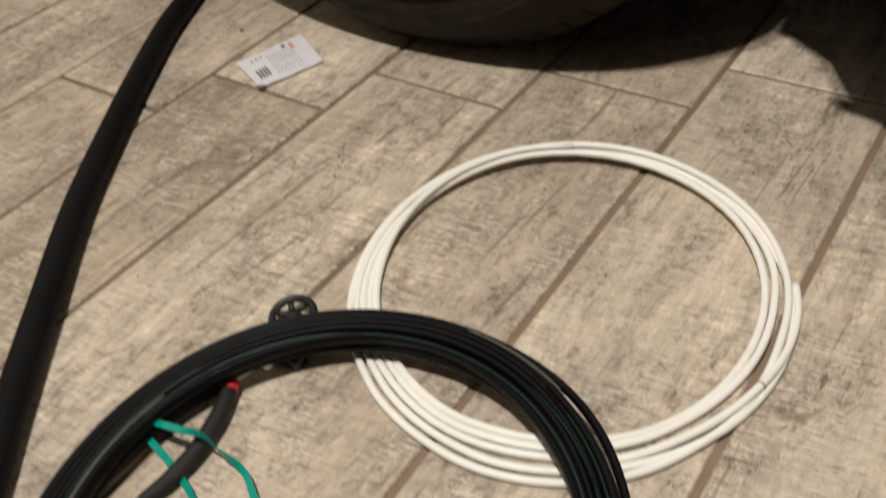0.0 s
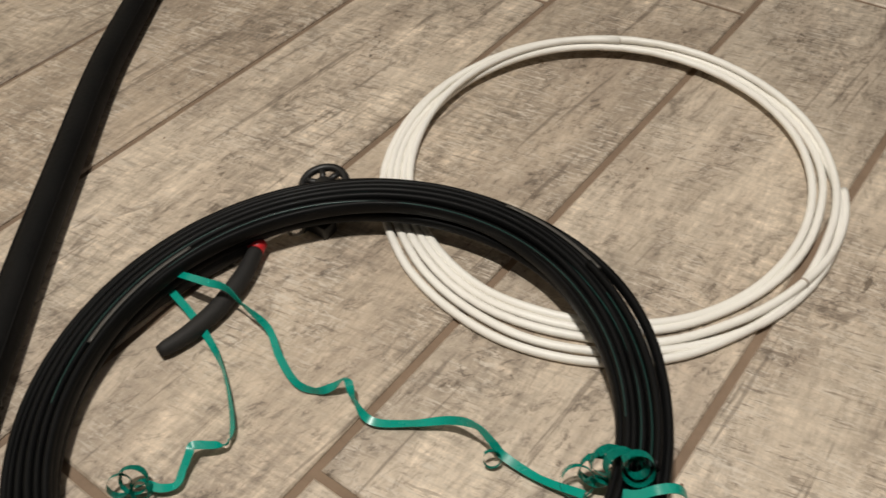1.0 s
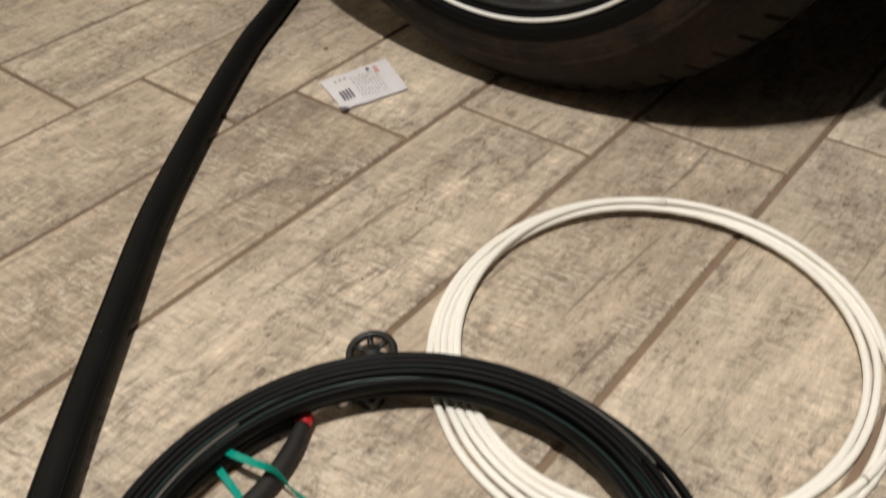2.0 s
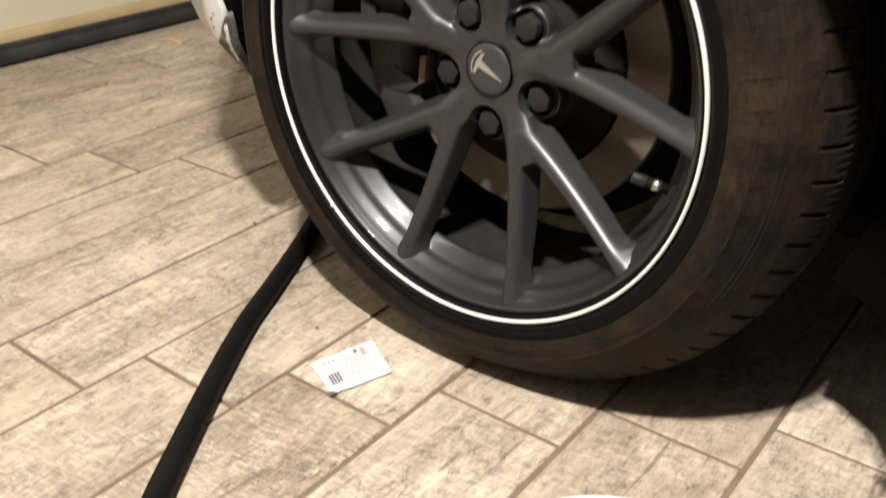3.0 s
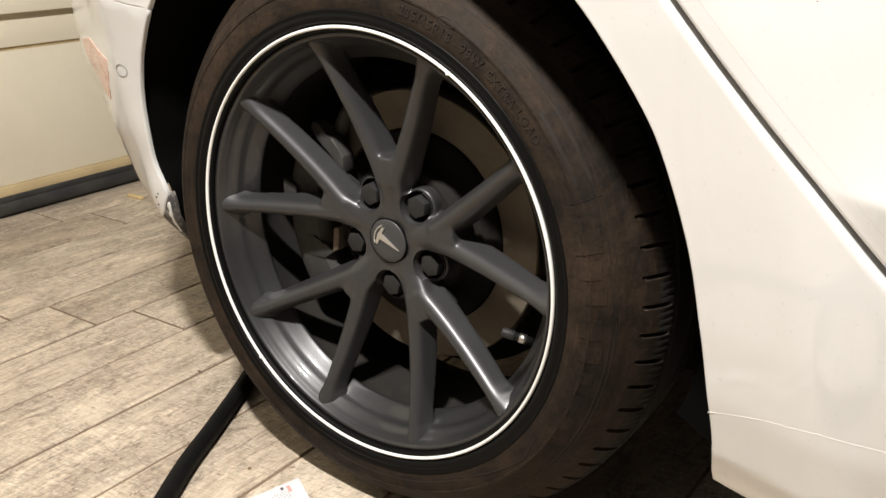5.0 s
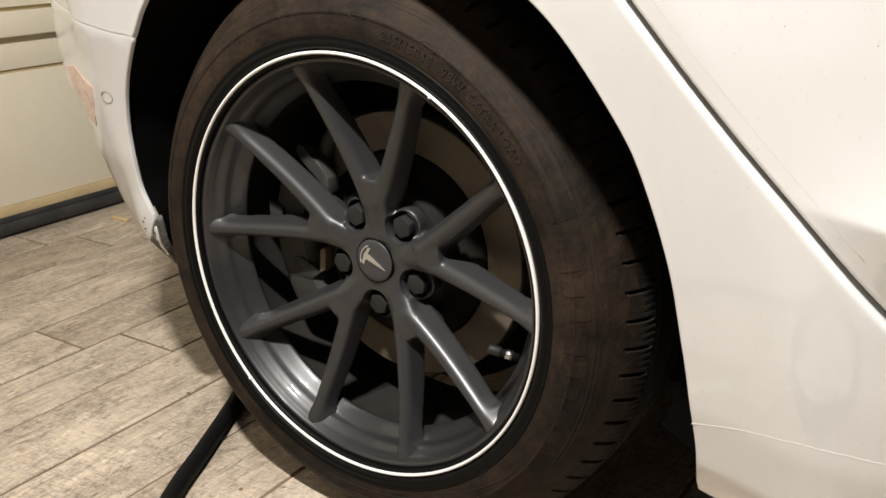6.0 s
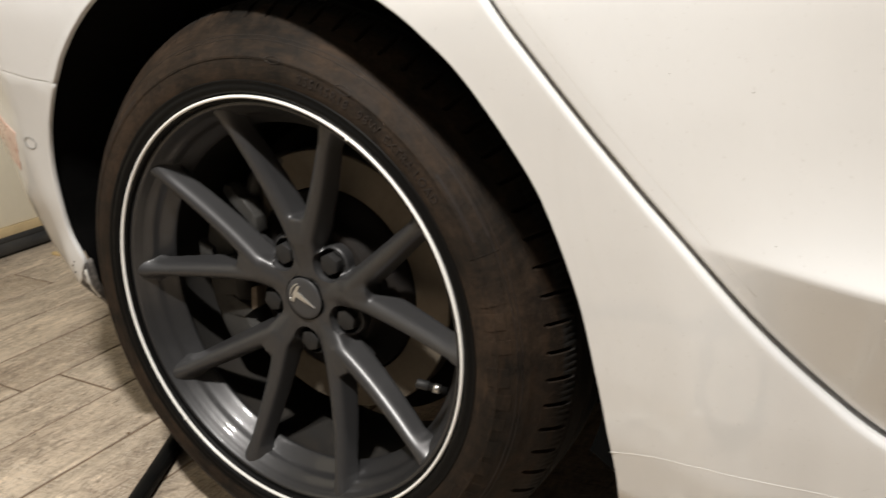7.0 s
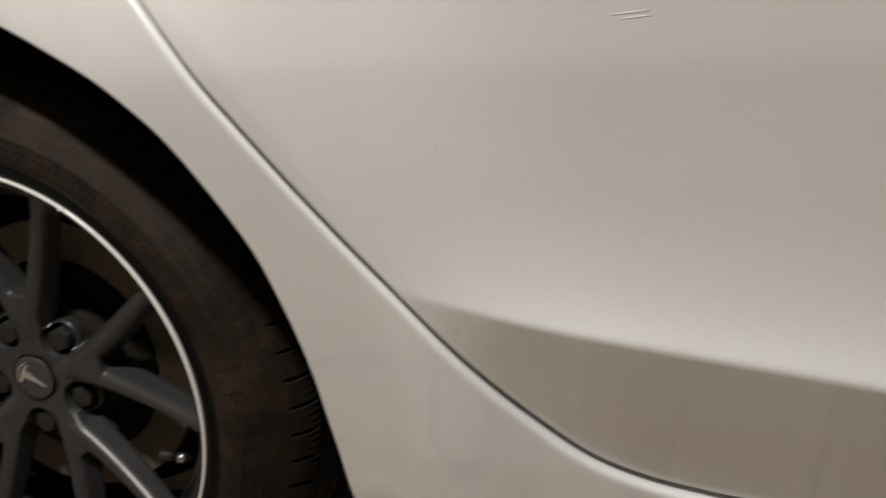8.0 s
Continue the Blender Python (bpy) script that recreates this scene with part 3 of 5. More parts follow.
part("scrape", body_panel([(-0.3788, 0.2340), (-0.3838, 0.2510), (-0.3878, 0.2745), (-0.3910, 0.2960), (-0.3880, 0.2900), (-0.3850, 0.2740), (-0.3815, 0.2520)], 0.004, 0.0004, 0.002, -0.0008), FILM, bumper, "pale scraped edge")
for x, z, r in ((-0.3495, 0.3290, 0.0016), (-0.3505, 0.3185, 0.0012), (-0.3450, 0.3345, 0.0011)):
    part("paint_chip", body_panel([(x + r * math.cos(a) * (1 + 0.3 * math.sin(3 * a)), z + r * math.sin(a)) for a in np.linspace(0, 2 * math.pi, 9)[:-1]], 0.004, 0.00008, 0.001, 0.0002), SCUFF, bumper, "tiny dark paint chip")

# hull behind the panels: liner, floor pan and closing faces
bm = bmesh.new()
runs = []
for i, (x, z) in enumerate(ARCH_RUN):
    y0 = side_y(x, z) + 0.010
    s = 0.004
    a = math.atan2(z - ZC, x)
    low = a - max(0.0, radians(15) - a) * 0.10 if a > -1.2 else a
    near = 0.356
    fx, fz = near * math.cos(low), ZC + near * math.sin(low)
    runs.append([bm.verts.new((x * (1 + s), y0, z + s)), bm.verts.new((x + (fx - x) * 0.36, y0 + (0.098 - y0) * 0.6, z + (fz - z) * 0.36))] + [bm.verts.new((near * math.cos(low), y, ZC + near * math.sin(low))) for y in (0.098, 0.235)])
for a, b in zip(runs, runs[1:]):
    for k in range(3):
        bm.faces.new((a[k], a[k + 1], b[k + 1], b[k]))
back = [r[3] for r in runs]
bm.faces.new(back)
part("wheel_arch_liner", bm, LINER, car, "black wheel arch liner")
bm = box(0.412, 1.60, 0.15, 1.72, 0.185, 0.95)
box(-0.70, -0.412, 0.26, 1.55, 0.24, 0.93, 0.03, 2, bm)
box(-0.412, 0.412, 0.238, 1.66, 0.16, 0.93, 0.0, 1, bm)
box(-0.30, 0.30, 0.04, 0.237, 0.745, 0.93, 0.0, 1, bm)
# unseen forward box, added to keep light from coming in under the car
box(1.60, 3.30, 0.02, 1.72, 0.185, 0.60, 0.0, 1, bm)
part("inner_hull", bm, LINER, car, "dark underbody and inner hull with an added unseen light-blocking box")

jamb = [(p.x, p.y) for p in curve_points([(x, z, 0) for x, z in GAP_LINE], 2)]
bm = bmesh.new()
strip = [[bm.verts.new((x, side_y(x, z) + 0.017, z)) for x, z in shifted(jamb, d)] for d in (-0.012, 0.014)]
for i in range(len(jamb) - 1):
    bm.faces.new((strip[0][i], strip[0][i + 1], strip[1][i + 1], strip[1][i]))
part("door_jamb", bm, WHITE, quarter_panel, "white painted door jamb in the gap")
film = shifted(gap_run[3:-42], 0.0165)
part("film_edge", body_panel(film + shifted(gap_run[3:-42], 0.0167)[::-1], 0.01, 0.0001, 0.0008, 0.0001), FILM_EDGE, door_panel, "faint edge of clear door film")
line = [(0.4012, 0.2712), (0.424, 0.2790), (0.448, 0.2866), (0.493, 0.2990), (0.528, 0.3022), (0.561, 0.3027), (0.80, 0.3030), (1.55, 0.304)]
part("sill_seam", body_panel(line + [(x, z + 0.00035) for x, z in line[::-1]], 0.008, 0.0001, 0.001, 0.00015), SEAM, quarter_panel, "thin pale seam along the sill")
for x, z, l, up in ((0.640, 0.6765, 0.022, 0.0015), (0.646, 0.6740, 0.016, 0.0012)):
    part("scratch", body_panel([(x, z), (x + l, z + up), (x + l, z + up + 0.00015), (x + l * 0.5, z + up * 0.5 + 0.0005), (x, z + 0.00015)], 0.004, 0.00008, 0.001, 0.0002), SEAM, door_panel, "fine pale scratch")

for x, z, l in ((0.4655, 0.6044, 0.0007), (0.5215, 0.5952, 0.0008), (0.540, 0.497, 0.0008)):
    part("paint_chip", body_panel([(x, z), (x + l, z + 0.0002), (x + l * 1.1, z + 0.0005), (x + l * 0.2, z + 0.0005)], 0.004, 0.00008, 0.001, 0.0002), SCUFF, door_panel, "tiny dark paint chip")

# parking sensor, painted red reflection and scuffs on the bumper
bm = bmesh.new()
ring = [Vector((-0.3475 + 0.0075 * math.cos(a), side_y(-0.3475 + 0.0075 * math.cos(a), 0.4960 + 0.0075 * math.sin(a)) - 0.0004, 0.4960 + 0.0075 * math.sin(a))) for a in np.linspace(0, 2 * math.pi, 40)]
sweep(ring, 0.00045, 6, False, bm)
part("parking_sensor", bm, SENSOR, bumper, "round parking sensor outline")
# pinkish-red patch that paints a mirrored red thing onto the bumper
part("red_reflection", body_panel([(-0.3720, 0.5075), (-0.3960, 0.4550), (-0.4050, 0.4600), (-0.4400, 0.4830), (-0.4650, 0.5240), (-0.4260, 0.5290)], 0.006, 0.0006, 0.002, 0.0006), RED_REFLECTION, bumper, "faded red reflection painted on the bumper")

# ---- the wheel ----
wheel_profile = [(0.2405, 0.010), (0.2415, 0.003), (0.2395, -0.001), (0.2368, 0.0005), (0.2354, 0.0042), (0.2344, 0.0066), (0.2334, 0.0050), (0.2302, 0.0052), (0.2288, 0.0068), (0.2278, 0.0098), (0.2266, 0.0120), (0.2252, 0.0150), (0.2241, 0.0180), (0.2212, 0.0218), (0.2184, 0.0256), (0.2171, 0.0290), (0.2161, 0.0330), (0.2143, 0.0362), (0.2112, 0.0402), (0.2076, 0.0450), (0.2044, 0.0492), (0.2034, 0.0515), (0.2044, 0.0535), (0.2130, 0.0560), (0.2165, 0.0600), (0.2195, 0.10), (0.2195, 0.17), (0.2250, 0.195), (0.2290, 0.200), (0.2305, 0.19), (0.2240, 0.17), (0.2240, 0.09), (0.2240, 0.05), (0.2310, 0.03)]
wheel = part("wheel", lathe(wheel_profile, 192, True, (0, 0, ZC)), BARREL, car, "gunmetal alloy wheel barrel and lip")
# faces deep in the barrel take the duller, browner second material
wheel.data.materials.append(INNER_BARREL)
for f in wheel.data.polygons:
    if f.center.y > 0.0545:
        f.material_index = 1
AXIS0, HALF = 86.0, 18.3


def loft(bm, stations):
    """A bar through stations of (place, side, front depth, front half width, base half width, thickness), with drafted flanks."""
    rings = []
    for p, side, y, half, base, deep in stations:
        edge = half + 0.0010
        section = [(base, deep), (edge, 0.0062), (half - 0.0008, 0.0030), (half * 0.62, 0.0008), (half * 0.3, -0.0008), (0, -0.0014)]
        section = [(-w, dy) for w, dy in section] + section[-2::-1]
        rings.append([bm.verts.new((p.x + side.x * w, y + dy, ZC + p.z + side.z * w)) for w, dy in section])
    for a, b in zip(rings, rings[1:]):
        for i in range(len(a)):
            j = (i + 1) % len(a)
            bm.faces.new((a[i], a[j], b[j], b[i]))
    bm.faces.new(rings[0][::-1])
    bm.faces.new(rings[-1])


def lug_place(k):
    a = radians(LUG0 - 72 * k)
    return 0.0565 * math.cos(a), 0.0565 * math.sin(a)


def spoke_set():
    """Five twin spokes, the hub and its lug bosses as one casting."""
    bm = bmesh.new()
    for k in range(5):
        axis = radians(AXIS0 - 72 * k)
        for sgn in (-1, 1):
            tip = axis + sgn * radians(HALF)
            root = Vector((0.086 * math.cos(axis) - sgn * 0.0128 * math.sin(axis), 0, 0.086 * math.sin(axis) + sgn * 0.0128 * math.cos(axis)))
            end = Vector((0.2300 * math.cos(tip), 0, 0.2300 * math.sin(tip)))
            d = (end - root).normalized()
            side = Vector((-d.z, 0, d.x))
            stations = []
            for q in np.linspace(-0.14, 1, 18):
                q = float(q)
                foot = smoothstep(0.76, 1.0, q) ** 2
                stations.append((root + (end - root) * q, side, 0.0425 - 0.012 * q - 0.0215 * max(q, 0.0) ** 1.7, 0.0094 - 0.0026 * q + 0.0030 * foot, 0.0168 - 0.0046 * q + 0.0140 * foot, 0.031 - 0.007 * q))
            loft(bm, stations)
        d = Vector((math.cos(axis), 0, math.sin(axis)))
        side = Vector((-d.z, 0, d.x))
        loft(bm, [(d * float(r), side, 0.0530 - 0.0098 * smoothstep(0.030, 0.082, r), 0.0150 + 0.0050 * smoothstep(0.045, 0.095, r), 0.0190 + 0.0070 * smoothstep(0.045, 0.095, r), 0.040) for r in np.linspace(0.012, 0.0985, 11)])
    hub = [(0.0, 0.0560), (0.0262, 0.0575), (0.0272, 0.0530), (0.040, 0.0530), (0.050, 0.0540), (0.058, 0.0565), (0.063, 0.0620), (0.064, 0.095), (0.0, 0.095)]
    own = lathe(hub[1:-1], 120, False, (0, 0, ZC))
    own.verts.ensure_lookup_table()
    n = len(hub) - 2
    own.faces.new([own.verts[k * n] for k in range(120)])
    own.faces.new([own.verts[k * n + n - 1] for k in range(120)][::-1])
    join(bm, own)
    for k in range(5):
        x, z = lug_place(k)
        boss = lathe([(0.0204, 0.095), (0.0203, 0.0665), (0.0197, 0.0645), (0.0180, 0.0636)], 40, False, (x, 0, ZC + z))
        boss.verts.ensure_lookup_table()
        boss.faces.new([boss.verts[i * 4] for i in range(40)][::-1])
        boss.faces.new([boss.verts[i * 4 + 3] for i in range(40)])
        join(bm, boss)
    return bm


LUG0 = 122.0
spokes = part("spokes", spoke_set(), RIM, wheel, "ten gunmetal spokes in five pairs")
fuse = spokes.modifiers.new("fuse", "REMESH")
fuse.mode, fuse.voxel_size, fuse.use_smooth_shade = "VOXEL", 0.0015, True
soften = spokes.modifiers.new("soften", "SMOOTH")
soften.factor, soften.iterations = 0.5, 26
bm = bmesh.new()
for k in range(5):
    x, z = lug_place(k)
    join(bm, lathe([(0.0001, 0.020), (0.0198, 0.020), (0.0198, 0.0545), (0.0184, 0.0575), (0.0178, 0.0600), (0.0174, 0.0925), (0.0001, 0.0925)], 40, False, (x, 0, ZC + z)))
bmesh.ops.remove_doubles(bm, verts=bm.verts[:], dist=0.0003)
cutter = mesh_object("lug_pocket_shape", bm, LINER)
pockets = spokes.modifiers.new("pockets", "BOOLEAN")
pockets.operation, pockets.object, pockets.solver = "DIFFERENCE", cutter, "EXACT"
bpy.context.view_layer.update()
made = bpy.data.meshes.new_from_object(spokes.evaluated_get(bpy.context.evaluated_depsgraph_get()))
spokes.modifiers.clear()
spokes.data = made
for f in made.polygons:
    f.use_smooth = True
sharp(spokes, 60)
bpy.data.objects.remove(cutter)

for k in range(5):
    cx, cz = lug_place(k)
    cz += ZC
    bm = lathe([(0.0173, 0.092), (0.0173, 0.0655), (0.0170, 0.0640), (0.0163, 0.0636), (0.0160, 0.066), (0.0160, 0.088)], 36, False, (cx, 0, cz))
    part("lug_socket", bm, LINER, wheel)
    bm = bmesh.new()
    ring = [Vector((cx + 0.0166 * math.cos(a), 0.0632, cz + 0.0166 * math.sin(a))) for a in np.linspace(radians(-62), radians(74), 20)]
    sweep(ring, 0.0006, 6, True, bm)
    part("retaining_clip", bm, NUT, wheel, "thin dark wire clip")
    hexa = bmesh.new()
    bmesh.ops.create_cone(hexa, cap_ends=True, segments=6, radius1=0.0150, radius2=0.0132, depth=0.036, matrix=Matrix.Translation((cx, 0.0745, cz)) @ Matrix.Rotation(radians(LUG0 - 72 * k) + 0.3 * k, 4, "Y") @ Matrix.Rotation(radians(90), 4, "X"))
    bmesh.ops.bevel(hexa, geom=hexa.edges[:], offset=0.0016, segments=2, profile=0.5, affect="EDGES")
    sharp(part("lug_nut", hexa, NUT, wheel, "black hexagonal nut cover"), 30)

bm = lathe([(0.0006, 0.0492), (0.018, 0.0494), (0.0240, 0.0499), (0.0251, 0.0508), (0.0251, 0.064)], 64, False, (0, 0, ZC))
cap = part("centre_cap", bm, CAP, wheel, "dark grey centre cap")
part("cap_seam", lathe([(0.0249, 0.0512), (0.0254, 0.0506), (0.0262, 0.0508), (0.0266, 0.0530)], 64, False, (0, 0, ZC)), LINER, cap, "thin dark seam round the cap")
bm = bmesh.new()
tilt = Matrix.Translation((0, 0.0490, ZC)) @ Matrix.Rotation(radians(-62), 4, "Y")
arc = [Vector((0.0185 * math.sin(a), 0, 0.0185 * math.cos(a))) for a in np.linspace(-0.75, 0.75, 18)]
sweep([tilt @ p for p in arc], 0.0009, 6, True, bm)
stem = [(-0.0105, 0.0128), (-0.0118, 0.0095), (-0.0036, 0.0098), (0.0, -0.0185), (0.0036, 0.0098), (0.0118, 0.0095), (0.0105, 0.0128), (0.0, 0.0146)]
lo_ring = [bm.verts.new(tilt @ Vector((x, 0.0006, z))) for x, z in stem]
hi_ring = [bm.verts.new(tilt @ Vector((x, -0.0009, z))) for x, z in stem]
bm.faces.new(hi_ring)
for i in range(len(stem)):
    j = (i + 1) % len(stem)
    bm.faces.new((lo_ring[i], lo_ring[j], hi_ring[j], hi_ring[i]))
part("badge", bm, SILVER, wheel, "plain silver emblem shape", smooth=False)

bm = lathe([(0.2394 + 0.0019 * math.cos(a), -0.0012 + 0.0026 * math.sin(a)) for a in np.linspace(0, 2 * math.pi, 13)[:-1]], 256, True, (0, 0, ZC))
protector = part("rim_protector", bm, RING, wheel, "white rim protector ring")
part("protector_base", lathe([(0.2378, -0.0008), (0.2366, -0.0016), (0.2352, -0.0012), (0.2340, 0.0012), (0.2334, 0.0048), (0.2350, 0.0075)], 192, False, (0, 0, ZC)), BEAD, protector, "black base strip of the protector")
for a in (58.0, -135.0):
    q = Vector((0.2392 * math.cos(radians(a)), -0.003, ZC + 0.2392 * math.sin(radians(a))))
    part("ring_joint", box(q.x - 0.0024, q.x + 0.0024, -0.0046, 0.0, q.z - 0.0016, q.z + 0.0016, 0.0008), RING, wheel, "clip at the ring's joint")

# tyre: bulged dusty wall, moulded ribs, slotted shoulder, grooved tread, flattened where it stands
N_SLOT = 70
SEG = N_SLOT * 16
tyre_profile = [(0.2310, 0.020), (0.2400, 0.010), (0.2425, 0.001), (0.2455, -0.0035), (0.2490, -0.0046), (0.2515, -0.0030), (0.2535, -0.0036), (0.2580, -0.0052), (0.2680, -0.0064), (0.2780, -0.0045), (0.2785, -0.0052), (0.2805, -0.0050), (0.2810, -0.0040), (0.2900, 0.0015), (0.2980, 0.0088), (0.3030, 0.0140), (0.3050, 0.0162), (0.3065, 0.0188), (0.3115, 0.0240), (0.3150, 0.0278), (0.3165, 0.0297), (0.3215, 0.0358), (0.3265, 0.0428), (0.3300, 0.0500), (0.3320, 0.0560), (0.3325, 0.0600), (0.3260, 0.0605), (0.3260, 0.0690), (0.3330, 0.0695), (0.3340, 0.0980), (0.3265, 0.0985), (0.3265, 0.1090), (0.3340, 0.1095), (0.3335, 0.1400), (0.3260, 0.1405), (0.3260, 0.1500), (0.3325, 0.1505), (0.3290, 0.1720), (0.3200, 0.1900), (0.3030, 0.2080), (0.2800, 0.2180), (0.2500, 0.2100), (0.2300, 0.1950)]


def tyre_shape(a, r, y, i, k):
    phase = k % 16
    if i == 20 and phase == 1:
        r -= 0.0030
        y += 0.0016
    elif 21 <= i <= 23 and phase in (0, 1):
        r -= 0.0040
        y += 0.0016
    elif 23 <= i <= 25 and phase in (5, 9, 13):
        r -= 0.0012
    low = ZC - 0.0008
    depth = -r * math.sin(a)
    if depth > low:
        r = low / -math.sin(a)
    if depth > low - 0.05 and y < 0.01:
        y -= 0.004 * smoothstep(low - 0.05, low, depth)
    return r, y


tyre = sharp(part("tyre", lathe(tyre_profile, SEG, False, (0, 0, ZC), shape=tyre_shape), RUBBER, wheel, "dusty black low-profile tyre"), 38)

tyre.data.materials.append(TREAD)
for f in tyre.data.polygons:
    if f.center.y > 0.016 and math.hypot(f.center.x, f.center.z - ZC) > 0.3275:
        f.material_index = 1

part("bead_rib", lathe([(0.2428, -0.0010), (0.2440, -0.0038), (0.2475, -0.0060), (0.2510, -0.0056), (0.2530, -0.0044), (0.2552, -0.0058), (0.2568, -0.0060), (0.2572, -0.0044)], 192, False, (0, 0, ZC)), BEAD, wheel, "clean black bead rib")


def arc_text(words, start, radius, size, y):
    """Raised lettering set round the tyre wall, reading clockwise from the start angle."""
    data = bpy.data.curves.new("lettering", "FONT")
    data.body, data.size, data.extrude, data.space_character = words, size, 0.0009, 1.15
    tmp = new("lettering_tmp", data)
    bpy.context.view_layer.update()
    me = bpy.data.meshes.new_from_object(tmp.evaluated_get(bpy.context.evaluated_depsgraph_get()))
    bpy.data.objects.remove(tmp)
    bm = bmesh.new()
    bm.from_mesh(me)
    for v in bm.verts:
        a = radians(start) - v.co.x / radius
        r = radius + v.co.y
        v.co = Vector((r * math.cos(a), y - v.co.z, ZC + r * math.sin(a)))
    return bm


part("lettering", arc_text("235/45R18", 74.0, 0.2655, 0.0125, -0.0059), LETTER, wheel, "raised tyre size lettering", smooth=False)
part("lettering", arc_text("98W", 58.0, 0.2655, 0.0125, -0.0059), LETTER, wheel, "raised load lettering", smooth=False)
part("lettering", arc_text("EXTRA LOAD", 50.5, 0.2655, 0.0115, -0.0059), LETTER, wheel, "raised lettering", smooth=False)
# unreadable moulded marks: fine ribs and bars
wall_at = sorted((r, y) for r, y in tyre_profile[:20])
for lo_a, hi_a, r0, r1, count in ((24, 38, 0.283, 0.297, 46), (126, 140, 0.283, 0.297, 46)):
    bm = bmesh.new()
    for a in np.linspace(radians(lo_a), radians(hi_a), count):
        t = 0.0005 if count > 40 else 0.0016
        corners = [(r0, -t), (r1, -t), (r1, t), (r0, t)]
        base = [bm.verts.new((r * math.cos(a + w / r), lerp_table(wall_at, r) + 0.002, ZC + r * math.sin(a + w / r))) for r, w in corners]
        top = [bm.verts.new((r * math.cos(a + w / r), lerp_table(wall_at, r) - 0.0004, ZC + r * math.sin(a + w / r))) for r, w in corners]
        bm.faces.new(top)
        for i in range(4):
            bm.faces.new((base[i], base[(i + 1) % 4], top[(i + 1) % 4], top[i]))
    part("moulded_ribs", bm, LETTER, wheel, "fine moulded ribs", smooth=False)

# worn raised block marks and thin mould lines on the wall

def on_wall(r, degrees, lift=0.0):
    a = radians(degrees)
    return Vector((r * math.cos(a), lerp_table(wall_at, r) - lift, ZC + r * math.sin(a)))


for k in range(8):
    lo_a, hi_a = 15.5 - 5.6 * k - 4.2, 15.5 - 5.6 * k
    bm = bmesh.new()
    grid = [[bm.verts.new(on_wall(r, a, 0.0006)) for r in np.linspace(0.2700 + 0.0020 * (k % 3), 0.2925 - 0.0025 * (k % 2), 6)] for a in np.linspace(lo_a + 0.7 * (k % 3), hi_a, 6)]
    for p, q in zip(grid, grid[1:]):
        for i in range(5):
            bm.faces.new((p[i], p[i + 1], q[i + 1], q[i]))
    rim_edge = [e for e in bm.edges if e.is_boundary]
    got = bmesh.ops.extrude_edge_only(bm, edges=rim_edge)
    bmesh.ops.translate(bm, vec=(0, 0.0016, 0), verts=[g for g in got["geom"] if isinstance(g, bmesh.types.BMVert)])
    sharp(part("raised_mark", bm, RUBBER, wheel, "worn raised block mark"))
for degrees, r0, r1 in ((21.0, 0.274, 0.300), (-30.0, 0.266, 0.296), (-33.0, 0.268, 0.292), (120.0, 0.262, 0.290), (116.0, 0.262, 0.288)):
    part("mould_line", sweep([on_wall(r, degrees, 0.0002) for r in np.linspace(r0, r1, 12)], 0.0004, 6, True), RUBBER, wheel)
for r0, r1, a0, a1 in ((0.2960, 0.2960, -80, 110), (0.2995, 0.2995, -100, 150), (0.2620, 0.2755, -62, -40), (0.2755, 0.2690, -40, -33), (0.2660, 0.2660, -100, -62)):
    part("mould_line", sweep([on_wall(r0 + (r1 - r0) * t, a0 + (a1 - a0) * t, 0.0001) for t in np.linspace(0, 1, 60)], 0.00055, 6, True), LETTER, wheel)
for degrees in (81.0, 63.0):
    bm = bmesh.new()
    outline = [on_wall(0.2800 + 0.0032 * math.sin(t), degrees + 1.9 * math.cos(t), 0.0004) for t in np.linspace(0, 2 * math.pi, 33)]
    sweep(outline, 0.0005, 6, False, bm)
    part("raised_mark", bm, LETTER, wheel, "small raised oval")

# valve
bm = bmesh.new()
va = radians(-15.6)
vp = Vector((0.205 * math.cos(va), 0.016, ZC + 0.205 * math.sin(va)))
inwards = Vector((-math.cos(va), -0.35, -math.sin(va))).normalized()
sweep([vp - inwards * 0.010, vp + inwards * 0.010], 0.0042, 12, True, bm)
valve = part("valve", bm, HOSE, wheel, "black rubber tyre valve")
part("collar", sweep([vp - inwards * 0.003, vp + inwards * 0.004], 0.0050, 14, True), STEEL, valve, "bright steel collar")
part("valve_cap", sweep([vp + inwards * 0.009, vp + inwards * 0.010, vp + inwards * 0.021, vp + inwards * 0.0225], 0.0048, 14, True, radii=[0.0044, 0.0052, 0.0050, 0.0040]), NUT, valve, "black ribbed valve cap")

# brake behind the wheel
disc = part("brake_disc", lathe([(0.1165, 0.124), (0.1170, 0.1070), (0.1180, 0.1060), (0.1600, 0.1060), (0.1615, 0.1080), (0.1615, 0.130), (0.1165, 0.130)], 96, True, (0, 0, ZC)), DISC, car, "worn iron brake disc")
sharp(disc)
part("disc_hat", lathe([(0.001, 0.078), (0.078, 0.078), (0.082, 0.0800), (0.084, 0.0980), (0.094, 0.0985), (0.096, 0.1025), (0.113, 0.1030), (0.1155, 0.1080), (0.1155, 0.124)], 96, False, (0, 0, ZC)), IRON, disc, "dark brake disc hat")
part("dust_shield", lathe([(0.05, 0.165), (0.188, 0.165), (0.190, 0.160)], 64, False, (0, 0, ZC)), IRON, car, "dark dust shield")
bm = bmesh.new()
rows = []
